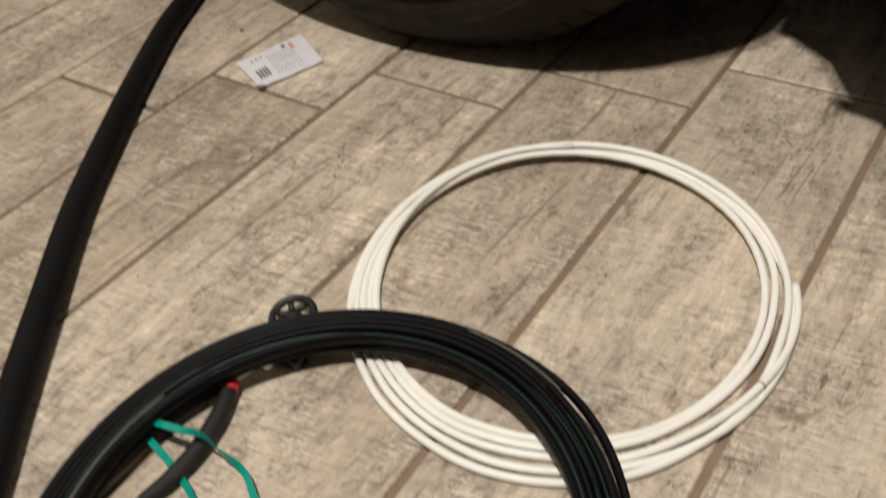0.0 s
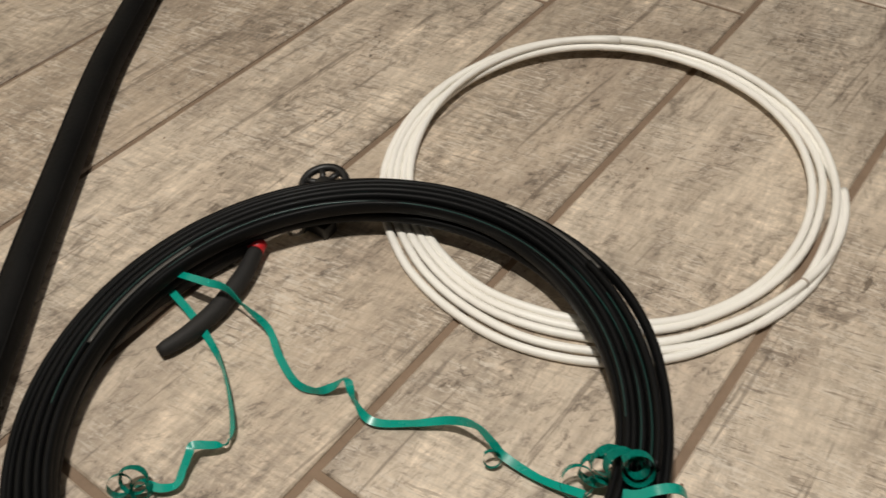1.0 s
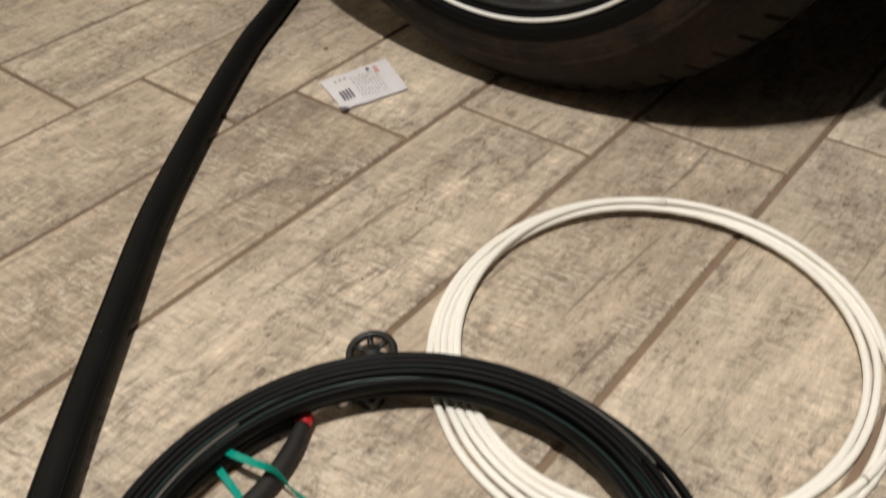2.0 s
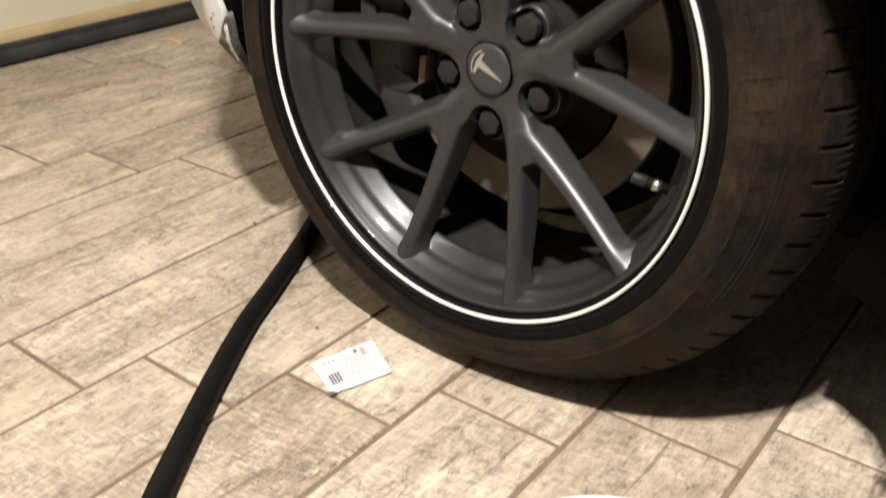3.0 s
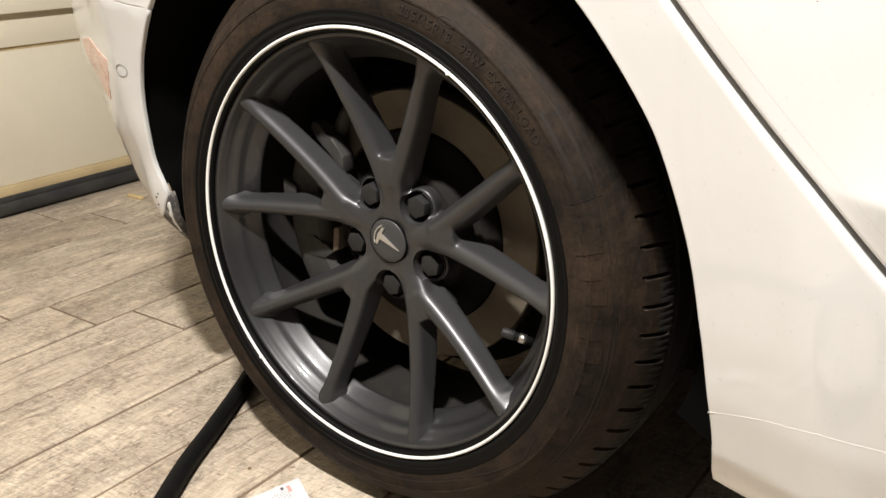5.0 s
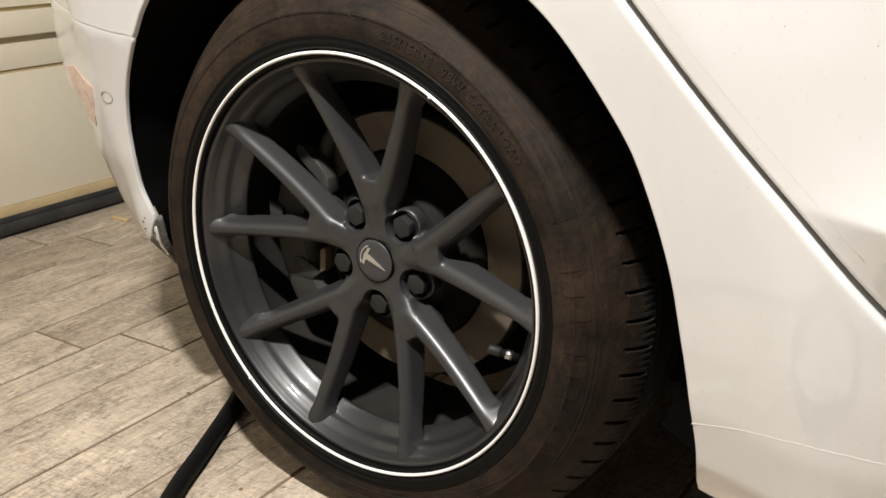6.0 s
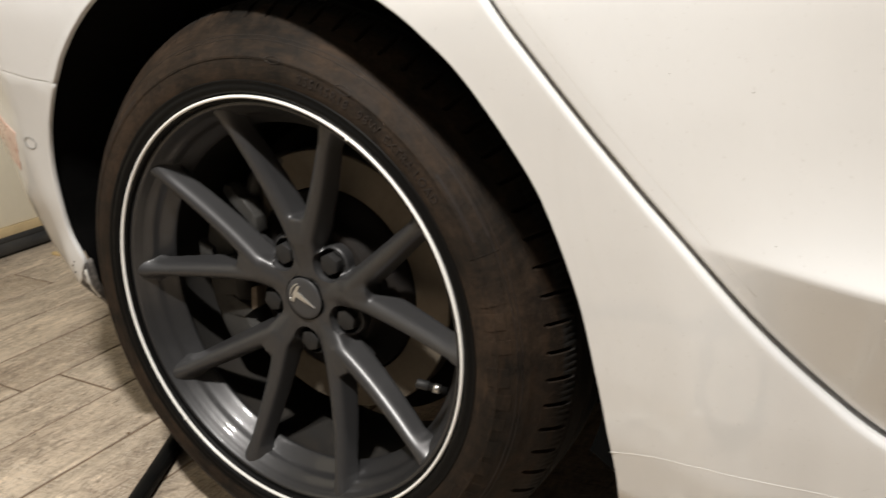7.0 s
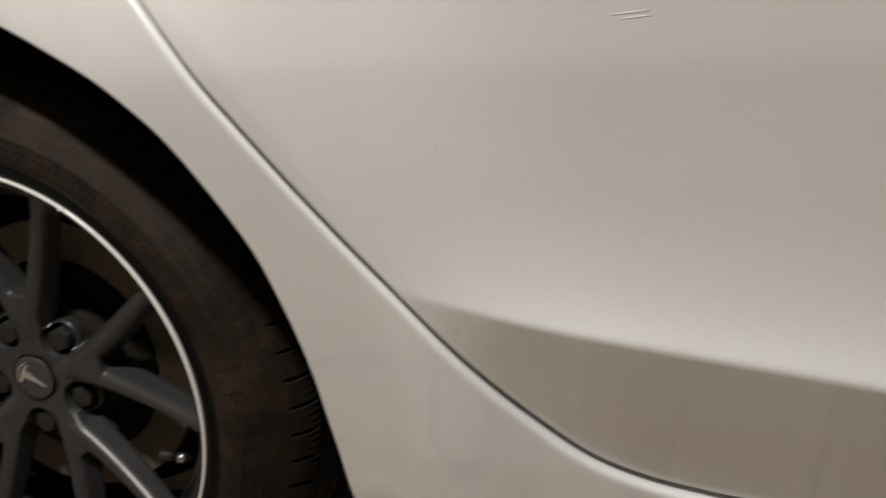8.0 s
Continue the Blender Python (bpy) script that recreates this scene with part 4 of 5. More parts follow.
for a in np.linspace(radians(148), radians(212), 22):
    rows.append([bm.verts.new((r * math.cos(a), y, ZC + r * math.sin(a))) for r, y in ((0.120, 0.088), (0.122, 0.080), (0.130, 0.073), (0.163, 0.071), (0.174, 0.075), (0.180, 0.088), (0.180, 0.16), (0.120, 0.16))])
for a, b in zip(rows, rows[1:]):
    for i in range(8):
        bm.faces.new((a[i], a[(i + 1) % 8], b[(i + 1) % 8], b[i]))
bm.faces.new(rows[0][::-1])
bm.faces.new(rows[-1])
caliper = sharp(part("brake_caliper", bm, CALIPER, car, "grey brake caliper"))


def plate(outline, y, thick):
    """A cut steel plate standing in the wheel's plane, with its corners softened."""
    bm = bmesh.new()
    front = [bm.verts.new((x, y, ZC + z)) for x, z in outline]
    rear = [bm.verts.new((x, y + thick, ZC + z)) for x, z in outline]
    bm.faces.new(front)
    bm.faces.new(rear[::-1])
    for i in range(len(outline)):
        j = (i + 1) % len(outline)
        bm.faces.new((front[i], rear[i], rear[j], front[j]))
    bmesh.ops.bevel(bm, geom=bm.edges[:], offset=0.0016, segments=2, profile=0.5, affect="EDGES")
    return bm


sharp(part("pad_bracket", plate([(-0.150, -0.026), (-0.147, -0.052), (-0.120, -0.052), (-0.104, -0.040), (-0.118, -0.032), (-0.128, -0.030), (-0.134, -0.024)], 0.071, 0.022), CALIPER, caliper, "grey cast pad bracket"))
sharp(part("pad_clip", plate([(-0.104, -0.040), (-0.094, -0.034), (-0.091, -0.006), (-0.100, -0.008)], 0.069, 0.020), RUST, caliper, "rusty pad clip"))
sharp(part("pad_bracket", plate([(-0.128, 0.110), (-0.124, 0.119), (-0.113, 0.117), (-0.104, 0.104), (-0.095, 0.102), (-0.084, 0.088), (-0.079, 0.082), (-0.080, 0.062), (-0.088, 0.058), (-0.089, 0.076), (-0.100, 0.082), (-0.108, 0.092), (-0.118, 0.097)], 0.071, 0.020), CALIPER, caliper, "grey cast pad bracket"))
sharp(part("guide_sleeve", plate([(-0.176, 0.045), (-0.177, 0.015), (-0.157, 0.018), (-0.154, 0.037)], 0.066, 0.016), CALIPER, caliper, "grey guide sleeve"))
bm = bmesh.new()
sweep([Vector(p) for p in curve_points([(-0.05, 0.12, ZC + 0.15), (-0.09, 0.10, ZC + 0.13), (-0.11, 0.10, ZC + 0.09), (-0.12, 0.11, ZC + 0.05)], 6)], 0.009, 10, True, bm)
part("brake_hose", bm, CALIPER, car, "grey brake hose")

# ---- things on the floor ----
def drape(points, lift, steps=8):
    return [Vector((p.x, p.y, p.z)) for p in curve_points([(x, y, lift if len(q) == 0 else q[0]) for x, y, *q in points], steps)]


hose = thing("rubber_hose", "long black rubber hose running past the tyre", "hose", at=(-0.15, -0.24, 0))
hose_run = [p - Vector((-0.152, -0.2405, 0)) for p in drape([(-0.52, 0.42), (-0.43, 0.25), (-0.352, 0.122), (-0.282, -0.008), (-0.243, -0.085), (-0.191, -0.170), (-0.143, -0.243), (-0.078, -0.337), (-0.007, -0.424), (0.056, -0.500), (0.108, -0.560), (0.165, -0.625), (0.25, -0.72), (0.36, -0.86), (0.50, -1.05)], 0.0122)]
bm = sweep(hose_run, 0.0122, 16, True)
part("hose_body", bm, HOSE, hose)
for lean, label in ((34, "thin moulded seam along the hose"), (-52, "thin moulded rib along the hose")):
    ridge = []
    for k, p in enumerate(hose_run):
        d = (hose_run[min(k + 1, len(hose_run) - 1)] - hose_run[max(k - 1, 0)]).normalized()
        side = Vector((d.y, -d.x, 0))
        ridge.append(p + (side * math.sin(radians(lean)) + Vector((0, 0, 1)) * math.cos(radians(lean))) * 0.0121)
    part("hose_seam", sweep(ridge, 0.0007, 6, True), HOSE, hose, label)


def coil(turns):
    """A tube's winding about its centre: (degrees, radius, height) one after another; its far side springs off the floor."""
    pts = []
    for p in curve_points(turns, 6):
        a = radians(p.x)
        pts.append(Vector((p.y * math.cos(a), p.y * math.sin(a), p.z + 0.008 * max(0.0, math.cos(a - radians(118))) ** 1.5)))
    return pts


white_coil = thing("tube_coil", "loose coil of thin white plastic tubing on tiles", "tubing", at=(0.30, -0.21, 0))
C0 = Vector((0.30, -0.21, 0))
C1 = Vector((0.307, -0.212, 0))
lap_top = [(27, 0.1588, 0.0031), (17, 0.1582, 0.0031), (3, 0.1562, 0.0045), (-10, 0.1546, 0.0080), (-31, 0.1528, 0.0060), (-50, 0.1535, 0.0032), (-64, 0.1505, 0.0031), (-89, 0.1498, 0.0031), (-121, 0.1436, 0.0031), (-150, 0.1425, 0.0031), (-190, 0.1440, 0.0031), (-231, 0.1475, 0.0031), (-280, 0.1490, 0.0031), (-320, 0.1482, 0.0031)]
lap_mid = [(-345, 0.1424, 0.0031), (-372, 0.1408, 0.0031), (-390, 0.1416, 0.0031), (-408, 0.1442, 0.0031), (-436, 0.1438, 0.0031), (-452, 0.1436, 0.0031), (-480, 0.1384, 0.0031), (-520, 0.1375, 0.0031), (-560, 0.1395, 0.0031), (-591, 0.1428, 0.0031), (-640, 0.1432, 0.0031), (-679, 0.1396, 0.0062)]
lap_in = [(-711, 0.1360, 0.0035), (-728, 0.1358, 0.0031), (-746, 0.1378, 0.0033), (-766, 0.1402, 0.0045), (-796, 0.1387, 0.0045), (-812, 0.1384, 0.0040), (-838, 0.1342, 0.0034), (-870, 0.1335, 0.0034), (-900, 0.1362, 0.0080), (-930, 0.1420, 0.0084), (-951, 0.1452, 0.0084), (-990, 0.1500, 0.0084), (-1027, 0.1545, 0.0070)]
lap_out = [(-1048, 0.1540, 0.0050), (-1059, 0.1522, 0.0060), (-1074, 0.1508, 0.0074), (-1087, 0.1530, 0.0060), (-1100, 0.1572, 0.0036), (-1113, 0.1600, 0.0031), (-1126, 0.1648, 0.0031), (-1141, 0.1676, 0.0031), (-1159, 0.1672, 0.0031), (-1173, 0.1634, 0.0031), (-1189, 0.1594, 0.0031), (-1203, 0.1553, 0.0031), (-1240, 0.1500, 0.0031), (-1275, 0.1500, 0.0031), (-1311, 0.1526, 0.0031)]
lap_last = [(-1360, 0.1535, 0.0031), (-1395, 0.1528, 0.0031), (-1430, 0.1560, 0.0031), (-1465, 0.1588, 0.0031), (-1490, 0.1594, 0.0031), (-1514, 0.1600, 0.0031), (-1527, 0.1572, 0.0031), (-1546, 0.1528, 0.0031), (-1562, 0.1488, 0.0031), (-1600, 0.1460, 0.0050), (-1650, 0.1448, 0.0084), (-1685, 0.1450, 0.0084)]
run = [p + C1 for p in coil(lap_top + lap_mid + lap_in + lap_out + lap_last)]
tube = part("tube", sweep([p - C0 for p in run], 0.0027, 12, True), TUBE, white_coil)
a = radians(-10.5)
mark = [Vector((0.1546 * math.cos(a + w), 0.1546 * math.sin(a + w), 0.0080)) + C1 - C0 for w in (-0.006, 0.006)]
part("tube_joint", sweep(mark, 0.0029, 12, True), TUBE_END, tube, "grey mark round the tube")
for a, b in ((run[0], run[1]), (run[-1], run[-2])):
    d = (a - b).normalized()
    part("cut_end", sweep([a - C0, a - C0 + d * 0.0006], 0.0024, 10, True), TUBE_END, tube, "cut tube end")

black_coil = thing("cable_coil", "thick coil of flat black cable strips with green edges", "cable", at=(0.298, -0.474, 0))
rng = random.Random(4)


def lap(radius, z, wander, phase, start=0.0, end=360.0, n=150):
    """One lap of the bundle, which leans on what lies under its far side."""
    out = []
    for a in np.linspace(radians(start), radians(end), n):
        r = radius + wander * math.sin(3 * a + phase) + 0.5 * wander * math.sin(5 * a + 2 * phase)
        lean = 0.0085 + 0.0085 * math.sin(a) + 0.001 * math.sin(2 * a + phase)
        out.append(Vector((r * math.cos(a), r * math.sin(a), z + lean)))
    return out


for row in range(3):
    for col in range(5):
        r, z = 0.1472 + 0.0044 * col + 0.0010 * (row % 2), 0.0038 + 0.0052 * row + rng.uniform(-0.0016, 0.0018)
        part("cable_lap", sweep(lap(r, z, 0.0008, rng.uniform(0, 6.28)), 0.0023 + rng.uniform(-0.0002, 0.0003), 12, False, flat=1.5), CABLE, black_coil)
loose = []
for p in lap(0.1672, 0.0140, 0.0006, 0.9):
    spread = 0.0042 * math.exp(-((math.degrees(math.atan2(p.y, p.x)) - 60) / 22) ** 2)
    loose.append(p + Vector((p.x, p.y, 0)).normalized() * spread)
part("cable_lap", sweep(loose, 0.0026, 12, False, flat=1.4), CABLE, black_coil, "loose outer lap of cable")
part("cable_lap", sweep(lap(0.1450, 0.0120, 0.0014, 2.6), 0.0022, 12, False, flat=2.2), CABLE, black_coil, "inner lap of cable standing on edge")
part("cable_end", sweep(lap(0.1618, 0.0196, 0.0004, 0.4, 20, 68, 40), 0.0022, 12, True, flat=1.2), CABLE, black_coil, "loose cable end")
part("cable_end", sweep(lap(0.1452, 0.0105, 0.0004, 0.4, 152, 190, 40), 0.0022, 12, True, flat=1.2), CABLE, black_coil, "loose cable end")
for r, z, a0, a1, phase in ((0.1462, 0.0176, 30, 175, 0.4), (0.1545, 0.0180, 10, 95, 1.9), (0.1592, 0.0184, -35, 60, 0.9), (0.1522, 0.0180, 120, 215, 2.2)):
    part("green_edge", sweep(lap(r, z, 0.0007, phase, a0, a1), 0.00042, 6, False), TRANSLUCENT_GREEN, black_coil, "thin green film edge")
for r, z, a0, a1 in ((0.1654, 0.0186, 66, 92), (0.1500, 0.0188, 128, 150), (0.1488, 0.0186, 168, 200)):
    part("grey_tape", ribbon(lap(r, z, 0.0005, 0.3, a0, a1, 24), 0.0020), GREY_TAPE, black_coil, "strip of bare grey tape")


part("grey_tape", ribbon(lap(0.1514, 0.0186, 0.0004, 0.3, -4, 15, 24), 0.0014), GREY_TAPE, black_coil, "strip of bare grey tape")


def pliers():
    tool = thing("pliers", "pliers with black dipped grips and red collars", "pliers", at=(0.17, -0.42, 0))
    o = Vector((0.17, -0.42, 0))
    for grip, up in (([(0.1697, -0.4095, 0.0090), (0.1785, -0.4300, 0.0080), (0.1845, -0.4560, 0.0070), (0.1845, -0.4810, 0.0065), (0.1808, -0.4995, 0.0065)], "z"), ([(0.1618, -0.4095, 0.0080), (0.1555, -0.4280, 0.0070), (0.1500, -0.4500, 0.0064), (0.1470, -0.4760, 0.0060), (0.1475, -0.5000, 0.0060)], "z")):
        run = [p - o for p in curve_points(grip, 6)]
        n = len(run)
        part("grip", sweep(run, 0.0075, 14, True, radii=[0.0048 + 0.0013 * math.sin(math.pi * min(1, k / n * 1.15)) - 0.0014 * smoothstep(0.93, 1.0, k / (n - 1)) for k in range(n)]), GRIP, tool, "black dipped grip")
        d = (run[0] - run[2]).normalized()
        part("collar", sweep([run[0] - d * 0.001, run[0] + d * 0.006], 0.0052, 14, True), RED, tool, "red collar")
        part("shank", sweep([run[0] + d * 0.004, run[0] + d * 0.016, Vector((0.0045, 0.038, 0.011))], 0.0035, 10, True, flat=0.8), STEEL, tool, "bright steel shank")
    bm = bmesh.new()
    bmesh.ops.create_cone(bm, cap_ends=True, segments=24, radius1=0.0062, radius2=0.0062, depth=0.009, matrix=Matrix.Translation((0.0055, 0.040, 0.011)))
    part("pivot", bm, STEEL, tool, "steel pivot")
    part("jaw", sweep([Vector((0.004, 0.046, 0.011)), Vector((0.010, 0.062, 0.010)), Vector((0.014, 0.074, 0.009))], 0.005, 10, True, radii=[0.007, 0.005, 0.002]), STEEL, tool, "steel jaw")


pliers()


def spoked_knob():
    knob = thing("handwheel", "small black plastic handwheel with six spokes", "handwheel", at=(0.1650, -0.3400, 0))
    hold = Matrix.Translation((0, 0, 0.0125)) @ Matrix.Rotation(radians(8), 4, "X")
    bm = bmesh.new()
    rim = [hold @ Vector((0.0150 * math.cos(a), 0.0150 * math.sin(a), 0)) for a in np.linspace(0, 2 * math.pi, 49)]
    sweep(rim, 0.0028, 8, False, bm)
    part("rim", bm, PLASTIC, knob)
    for k in range(6):
        a = math.pi * k / 3 + 0.3
        part("spoke", sweep([hold @ Vector((0.004 * math.cos(a), 0.004 * math.sin(a), 0)), hold @ Vector((0.014 * math.cos(a), 0.014 * math.sin(a), 0))], 0.0022, 8, True), PLASTIC, knob)
    bm = bmesh.new()
    bmesh.ops.create_cone(bm, cap_ends=True, segments=20, radius1=0.0065, radius2=0.0055, depth=0.015, matrix=Matrix.Translation((0, 0, 0.0075)))
    bmesh.ops.bevel(bm, geom=bm.edges[:], offset=0.0006, segments=1, affect="EDGES")
    part("hub", bm, PLASTIC, knob)


spoked_knob()
clip = thing("plastic_clip", "small black plastic clip under the cable coil", "clip", at=(0.184, -0.366, 0))
bm = box(-0.010, 0.010, -0.006, 0.006, 0.0, 0.010, 0.0015)
box(-0.0085, -0.0045, -0.011, 0.006, 0.002, 0.013, 0.001, 2, bm)
sharp(part("clip_body", bm, PLASTIC, clip))


def gift_ribbon():
    bow = thing("green_ribbon", "loose curled green plastic ribbon lying on tiles", "ribbon", at=(0.30, -0.47, 0))
    o = Vector((0.30, -0.47, 0))
    long_run = [(0.1433, -0.4557, 0.013), (0.1572, -0.4572, 0.020), (0.1769, -0.4547, 0.0235), (0.1897, -0.4510, 0.023), (0.2007, -0.4500, 0.0145), (0.2217, -0.4513, 0.009), (0.2402, -0.4614, 0.006), (0.2594, -0.4682, 0.004), (0.2722, -0.4658, 0.004), (0.2790, -0.4593, 0.006), (0.2867, -0.4552, 0.014), (0.2957, -0.4602, 0.008), (0.3103, -0.4630, 0.004), (0.3284, -0.4518, 0.004), (0.3467, -0.4413, 0.010), (0.3624, -0.4408, 0.018), (0.3730, -0.4407, 0.012), (0.3803, -0.4409, 0.006), (0.4019, -0.4401, 0.004), (0.4250, -0.4370, 0.008)]
    short_run = [(0.1340, -0.4620, 0.0135), (0.1476, -0.4638, 0.010), (0.1577, -0.4656, 0.0085), (0.1717, -0.4682, 0.0065), (0.1967, -0.4756, 0.0045), (0.2173, -0.4848, 0.004), (0.2387, -0.4990, 0.004), (0.2531, -0.5110, 0.0045), (0.2572, -0.5180, 0.005), (0.2548, -0.5235, 0.0075), (0.2480, -0.5308, 0.0105), (0.2470, -0.5330, 0.0103), (0.2480, -0.5350, 0.0095), (0.2509, -0.5431, 0.006), (0.2542, -0.5507, 0.005), (0.2500, -0.5570, 0.006), (0.2440, -0.5600, 0.008)]
    for run, lean in ((long_run, (0, 5, 20, 78, 96, 38, 12, 48, 84, 15, -38, 84, 14, -8, 40, 82, 60, 20, -10, 10)), (short_run, (0, 0, 0, 10, 30, 72, 60, 45, 80, -5, -20, -10, 0, 10, 10, -10, 0))):
        path = [p - o for p in curve_points(run, 7)]
        tilt = [lerp_table(list(enumerate(lean)), k / 7) for k in range(len(path))]
        sharp(part("ribbon_run", ribbon(path, 0.0046, tilt, 0.0002), GREEN, bow), 40)
    def curl(centre, r0, r1, laps_, pitch, turn, tip, width, phase=0.0):
        """A springy helix of ribbon: radius r0 to r1, its axis turned round z and tipped up."""
        hold = Matrix.Translation(Vector(centre) - o) @ Matrix.Rotation(radians(turn), 4, "Z") @ Matrix.Rotation(radians(-tip), 4, "Y")
        bm = bmesh.new()
        n = int(30 * laps_)
        rings = []
        for k in range(n + 1):
            t = k / n
            a = phase + 2 * math.pi * laps_ * t
            q = (r0 + (r1 - r0) * t) * (1 + 0.10 * math.sin(a * 0.37 + phase))
            x = pitch * laps_ * (t - 0.5)
            lean = 0.16 * math.sin(a * 0.53 + 2 * phase)
            rings.append([bm.verts.new(hold @ Vector((x + s * width / 2, (q + s * lean * width / 2) * math.cos(a), (q + s * lean * width / 2) * math.sin(a)))) for s in (-1, 1)])
        for a, b in zip(rings, rings[1:]):
            bm.faces.new((a[0], a[1], b[1], b[0]))
        bmesh.ops.solidify(bm, geom=bm.faces[:], thickness=0.0003)
        sharp(part("curl", bm, GREEN, bow, "springy ribbon curl"), 50)

    curl((0.4445, -0.4275, 0.0390), 0.0080, 0.0036, 3.2, 0.0018, 124, -34, 0.0056, 0.6)
    curl((0.4360, -0.4250, 0.0300), 0.0092, 0.0080, 1.4, 0.0034, 140, -22, 0.0056, 2.0)
    curl((0.4285, -0.4215, 0.0200), 0.0098, 0.0088, 1.9, 0.0046, 138, -26, 0.0054, 1.0)
    curl((0.4240, -0.4250, 0.0140), 0.0084, 0.0092, 1.5, 0.0046, 116, -22, 0.0050, 2.6)
    curl((0.4185, -0.4335, 0.0095), 0.0078, 0.0084, 1.3, 0.0030, 130, -38, 0.0024, 0.4)
    curl((0.4285, -0.4310, 0.0088), 0.0064, 0.0072, 1.6, 0.0028, 120, -45, 0.0026, 1.4)
    curl((0.3760, -0.4460, 0.0062), 0.0048, 0.0038, 1.4, 0.0016, 130, -35, 0.0024, 0.8)
    curl((0.2370, -0.5625, 0.0095), 0.0074, 0.0064, 1.7, 0.0040, 128, -32, 0.0038, 0.5)
    curl((0.2440, -0.5640, 0.0080), 0.0060, 0.0052, 1.4, 0.0040, 112, -45, 0.0044, 2.2)
    curl((0.2330, -0.5690, 0.0085), 0.0066, 0.0058, 1.5, 0.0036, 140, -30, 0.0034, 3.0)
    tail = [p - o for p in curve_points([(0.4450, -0.4400, 0.0330), (0.4515, -0.4380, 0.0365), (0.4580, -0.4330, 0.0405), (0.4640, -0.4275, 0.0400), (0.4680, -0.4235, 0.0340), (0.4700, -0.4210, 0.0250)], 7)]
    sharp(part("ribbon_tail", ribbon(tail, 0.0048, [20, 25, 30, 20, 10], 0.0002), GREEN, bow, "ribbon end lying over the cable"), 40)


gift_ribbon()

packet = thing("foil_packet", "small torn white foil packet with faint print", "packet", at=(-0.094, -0.065, 0))
corner = [Vector((-0.134, -0.088, 0.002)), Vector((-0.077, -0.114, 0.002)), Vector((-0.053, -0.046, 0.002)), Vector((-0.112, -0.013, 0.002))]
bm = bmesh.new()
grid = {}
for i in range(13):
    for j in range(13):
        u, v = i / 12, j / 12
        p = corner[0] * (1 - u) * (1 - v) + corner[1] * u * (1 - v) + corner[2] * u * v + corner[3] * (1 - u) * v
        if i in (0, 12) or j in (0, 12):
            p = p + Vector((0.0011 * noise.noise(p * 160), 0.0011 * noise.noise(p * 160 + Vector((7, 3, 0))), 0))
        p = p - packet.location + Vector((0, 0, 0.0012 + 0.0022 * math.sin(math.pi * u) * math.sin(math.pi * v) + 0.0006 * noise.noise(p * 90)))
        grid[i, j] = (bm.verts.new(p), bm.verts.new(p - Vector((0, 0, 0.0011))))
for i in range(12):
    for j in range(12):
        for s in (0, 1):
            bm.faces.new([grid[q][s] for q in ((i, j), (i + 1, j), (i + 1, j + 1), (i, j + 1))])
packet_body = part("packet_body", bm, PAPER, packet)


def on_packet(u, v, lift=0.0006):
    p = corner[0] * (1 - u) * (1 - v) + corner[1] * u * (1 - v) + corner[2] * u * v + corner[3] * (1 - u) * v
    return p - packet.location + Vector((0, 0, 0.0012 + lift + 0.0022 * math.sin(math.pi * u) * math.sin(math.pi * v) + 0.0006 * noise.noise(p * 90)))


def printed(u0, u1, v0, v1, mat, label):
    bm = bmesh.new()
    n = 4
    pts = [[bm.verts.new(on_packet(u0 + (u1 - u0) * i / n, v0 + (v1 - v0) * j / n)) for j in range(n + 1)] for i in range(n + 1)]
    for i in range(n):
        for j in range(n):
            bm.faces.new((pts[i][j], pts[i + 1][j], pts[i + 1][j + 1], pts[i][j + 1]))
    part("print_bar", bm, mat, packet_body, label)


for k in range(4):
    printed(0.52, 0.80, 0.10 + 0.045 * k, 0.13 + 0.045 * k, INK_DARK, "dark printed bar")
words = random.Random(11)
for k in range(9):
    u = 0.24 + 0.02 * (k % 3)
    while u < 0.84:
        run = words.uniform(0.05, 0.13)
        printed(u, min(u + run, 0.87), 0.36 + 0.045 * k, 0.376 + 0.045 * k, INK, "faint unreadable print")
        u += run + words.uniform(0.02, 0.05)
for k in range(3):
    printed(0.16, 0.24, 0.14 + 0.07 * k, 0.18 + 0.07 * k, INK, "faint unreadable print")
printed(0.12, 0.34, 0.74, 0.80, INK_RED, "faint red print")
printed(0.10, 0.20, 0.64, 0.69, INK_DARK, "small dark print")

bm = bmesh.new()
tip = [bm.verts.new(on_packet(u, v, 0.0009)) for u, v in ((0.90, -0.03), (1.03, -0.04), (1.03, 0.10), (0.96, 0.05))]
bm.faces.new(tip)
part("torn_corner", bm, INK_DARK, packet_body, "dark torn corner")

chip = thing("wood_chip", "tiny pale wood chip on the tiles", "debris", at=(-1.36, 0.66, 0))
part("chip_body", box(-0.03, 0.03, -0.006, 0.006, 0.0, 0.008, 0.002), STRAW, chip)
grit = bmesh.new()
grng = random.Random(5)
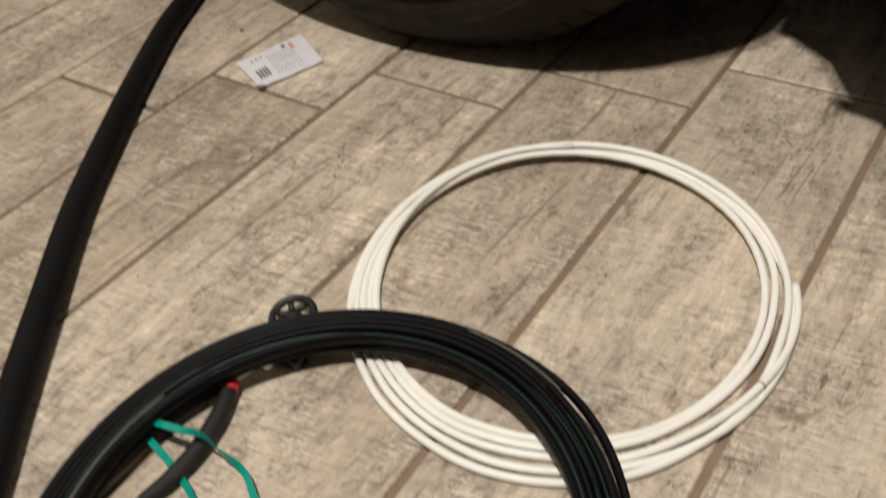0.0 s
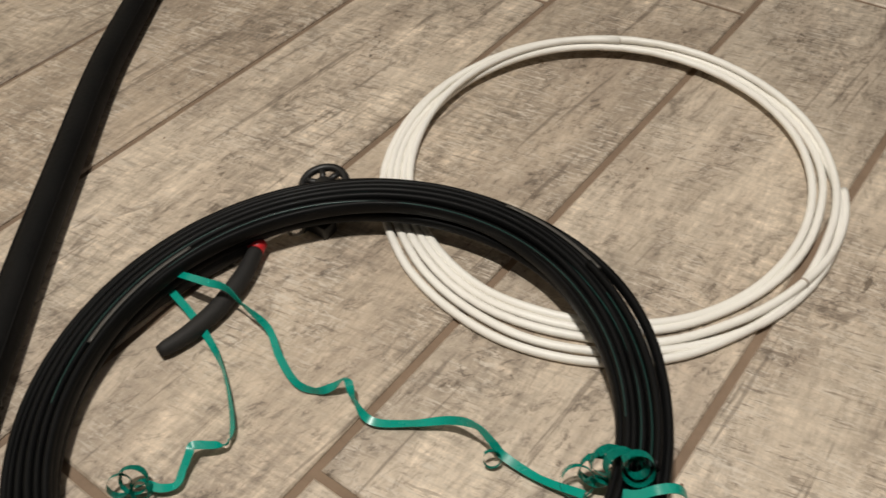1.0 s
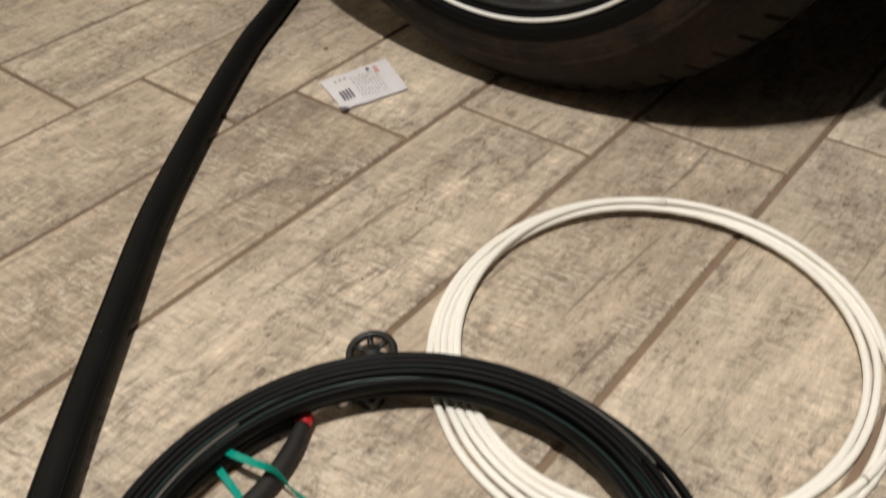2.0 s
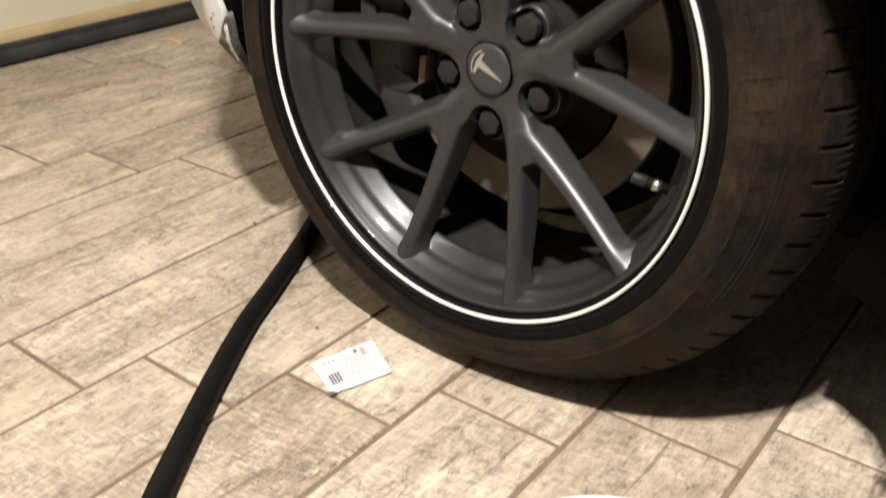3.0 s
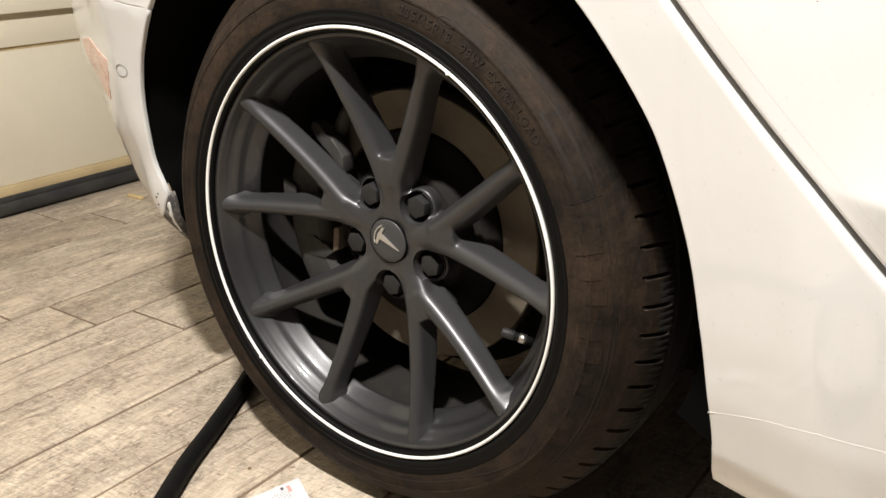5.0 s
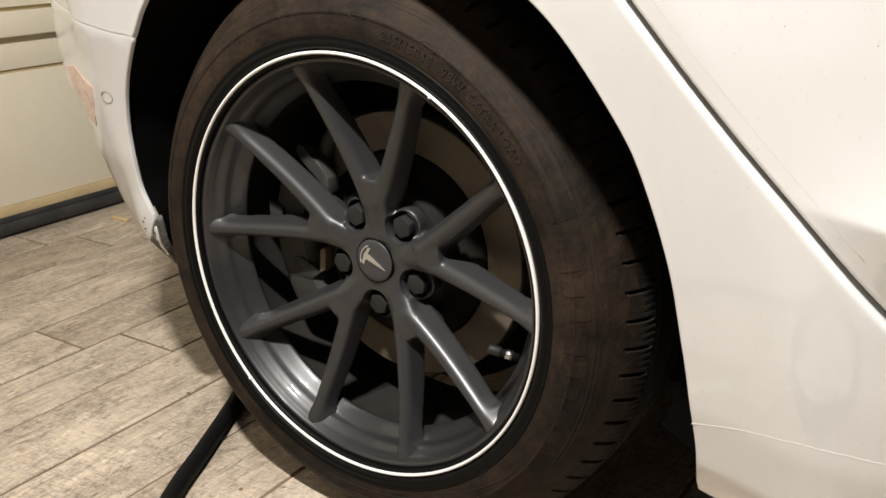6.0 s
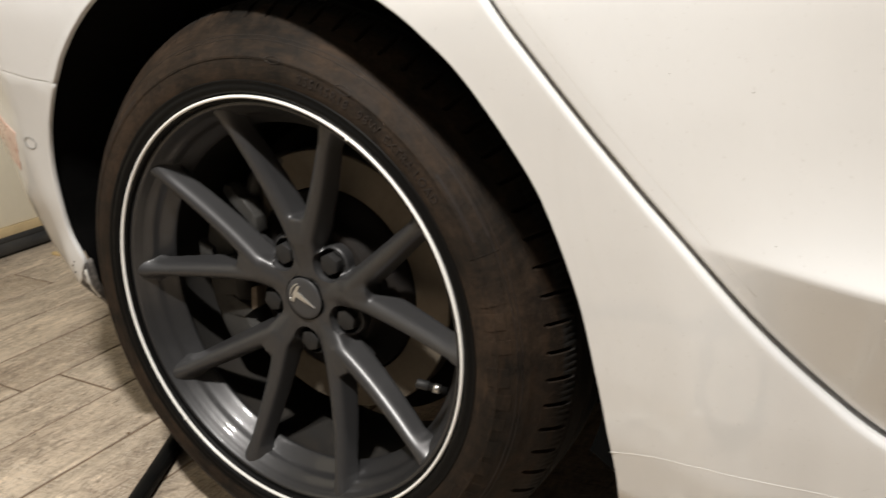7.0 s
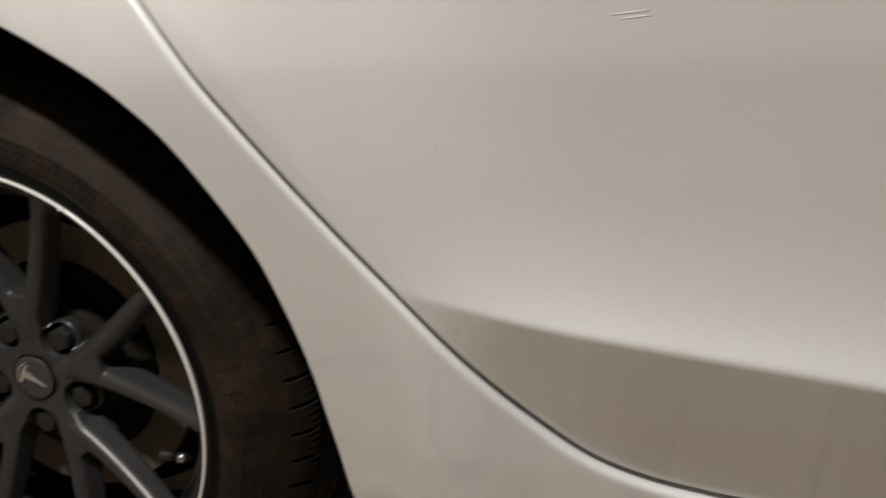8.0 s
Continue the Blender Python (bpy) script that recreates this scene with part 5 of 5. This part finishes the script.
for gx, gy, gr in [(-0.182, -0.031, 0.0028), (-0.450, 0.111, 0.003), (-0.23, -0.09, 0.0015), (-0.38, 0.05, 0.0012), (0.10, -0.28, 0.0012), (0.02, -0.36, 0.001), (0.33, -0.19, 0.001), (-0.6, 0.05, 0.0014), (0.38, -0.47, 0.001), (-0.31, -0.12, 0.001), (0.46, -0.40, 0.0012), (-0.52, -0.02, 0.001), (0.2, -0.12, 0.0009)]:
    own = bmesh.new()
    bmesh.ops.create_icosphere(own, subdivisions=1, radius=gr)
    for v in own.verts:
        v.co *= grng.uniform(0.7, 1.2)
        v.co.z *= 0.5
    join(grit, own, Matrix.Translation((gx, gy, gr * 0.3)))
tagged(mesh_object("grit", grit, CLAY), "scattered brown grit on the tiles", "grit", kind="stuff")

# ---- floor planks ----
plank_meshes = {}


def plank_mesh(length):
    key = round(length, 3)
    if key not in plank_meshes:
        w, l, b = (PITCH - GAP) / 2, (key - GAP) / 2, 0.0012
        bm = bmesh.new()
        rings = []
        for inset, z in ((0, -0.009), (0, -b), (b, 0.0)):
            rings.append([bm.verts.new((sx * (w - inset), sy * (l - inset), z)) for sx, sy in ((-1, -1), (1, -1), (1, 1), (-1, 1))])
        for a, c in zip(rings, rings[1:]):
            for i in range(4):
                bm.faces.new((a[i], a[(i + 1) % 4], c[(i + 1) % 4], c[i]))
        bm.faces.new(rings[-1])
        me = bpy.data.meshes.new("floor_plank")
        bm.to_mesh(me)
        bm.free()
        me.materials.append(TILE)
        plank_meshes[key] = me
    return plank_meshes[key]


far_planks = bmesh.new()
prng = random.Random(11)
for k in range(math.floor((X0 - LINE0) / PITCH), math.ceil((X1 - LINE0) / PITCH) + 1):
    cx = LINE0 + (k + 0.5) * PITCH
    y = -0.037 + STEP * k
    y -= LENGTH * math.ceil((y - Y0) / LENGTH)
    while y < Y1:
        cy = y + LENGTH / 2
        dz = prng.uniform(-0.0006, 0.0004)
        if -1.62 < cx < 1.5 and -1.25 < cy < 2.2:
            ob = new("floor_plank", plank_mesh(LENGTH))
            ob.location = (cx, cy, dz)
            ob.parent = floor
        else:
            w, l = (PITCH - GAP) / 2, (LENGTH - GAP) / 2
            vs = [far_planks.verts.new((min(cx + sx * w, X1), max(Y0, min(Y1, cy + sy * l)), dz)) for sx, sy in ((-1, -1), (1, -1), (1, 1), (-1, 1))]
            lowv = [far_planks.verts.new((v.co.x, v.co.y, -0.006)) for v in vs]
            far_planks.faces.new(vs)
            for i in range(4):
                far_planks.faces.new((vs[i], lowv[i], lowv[(i + 1) % 4], vs[(i + 1) % 4]))
        y += LENGTH
tagged(part("floor_planks", far_planks, TILE_FAR, floor, smooth=False), kind="stuff")
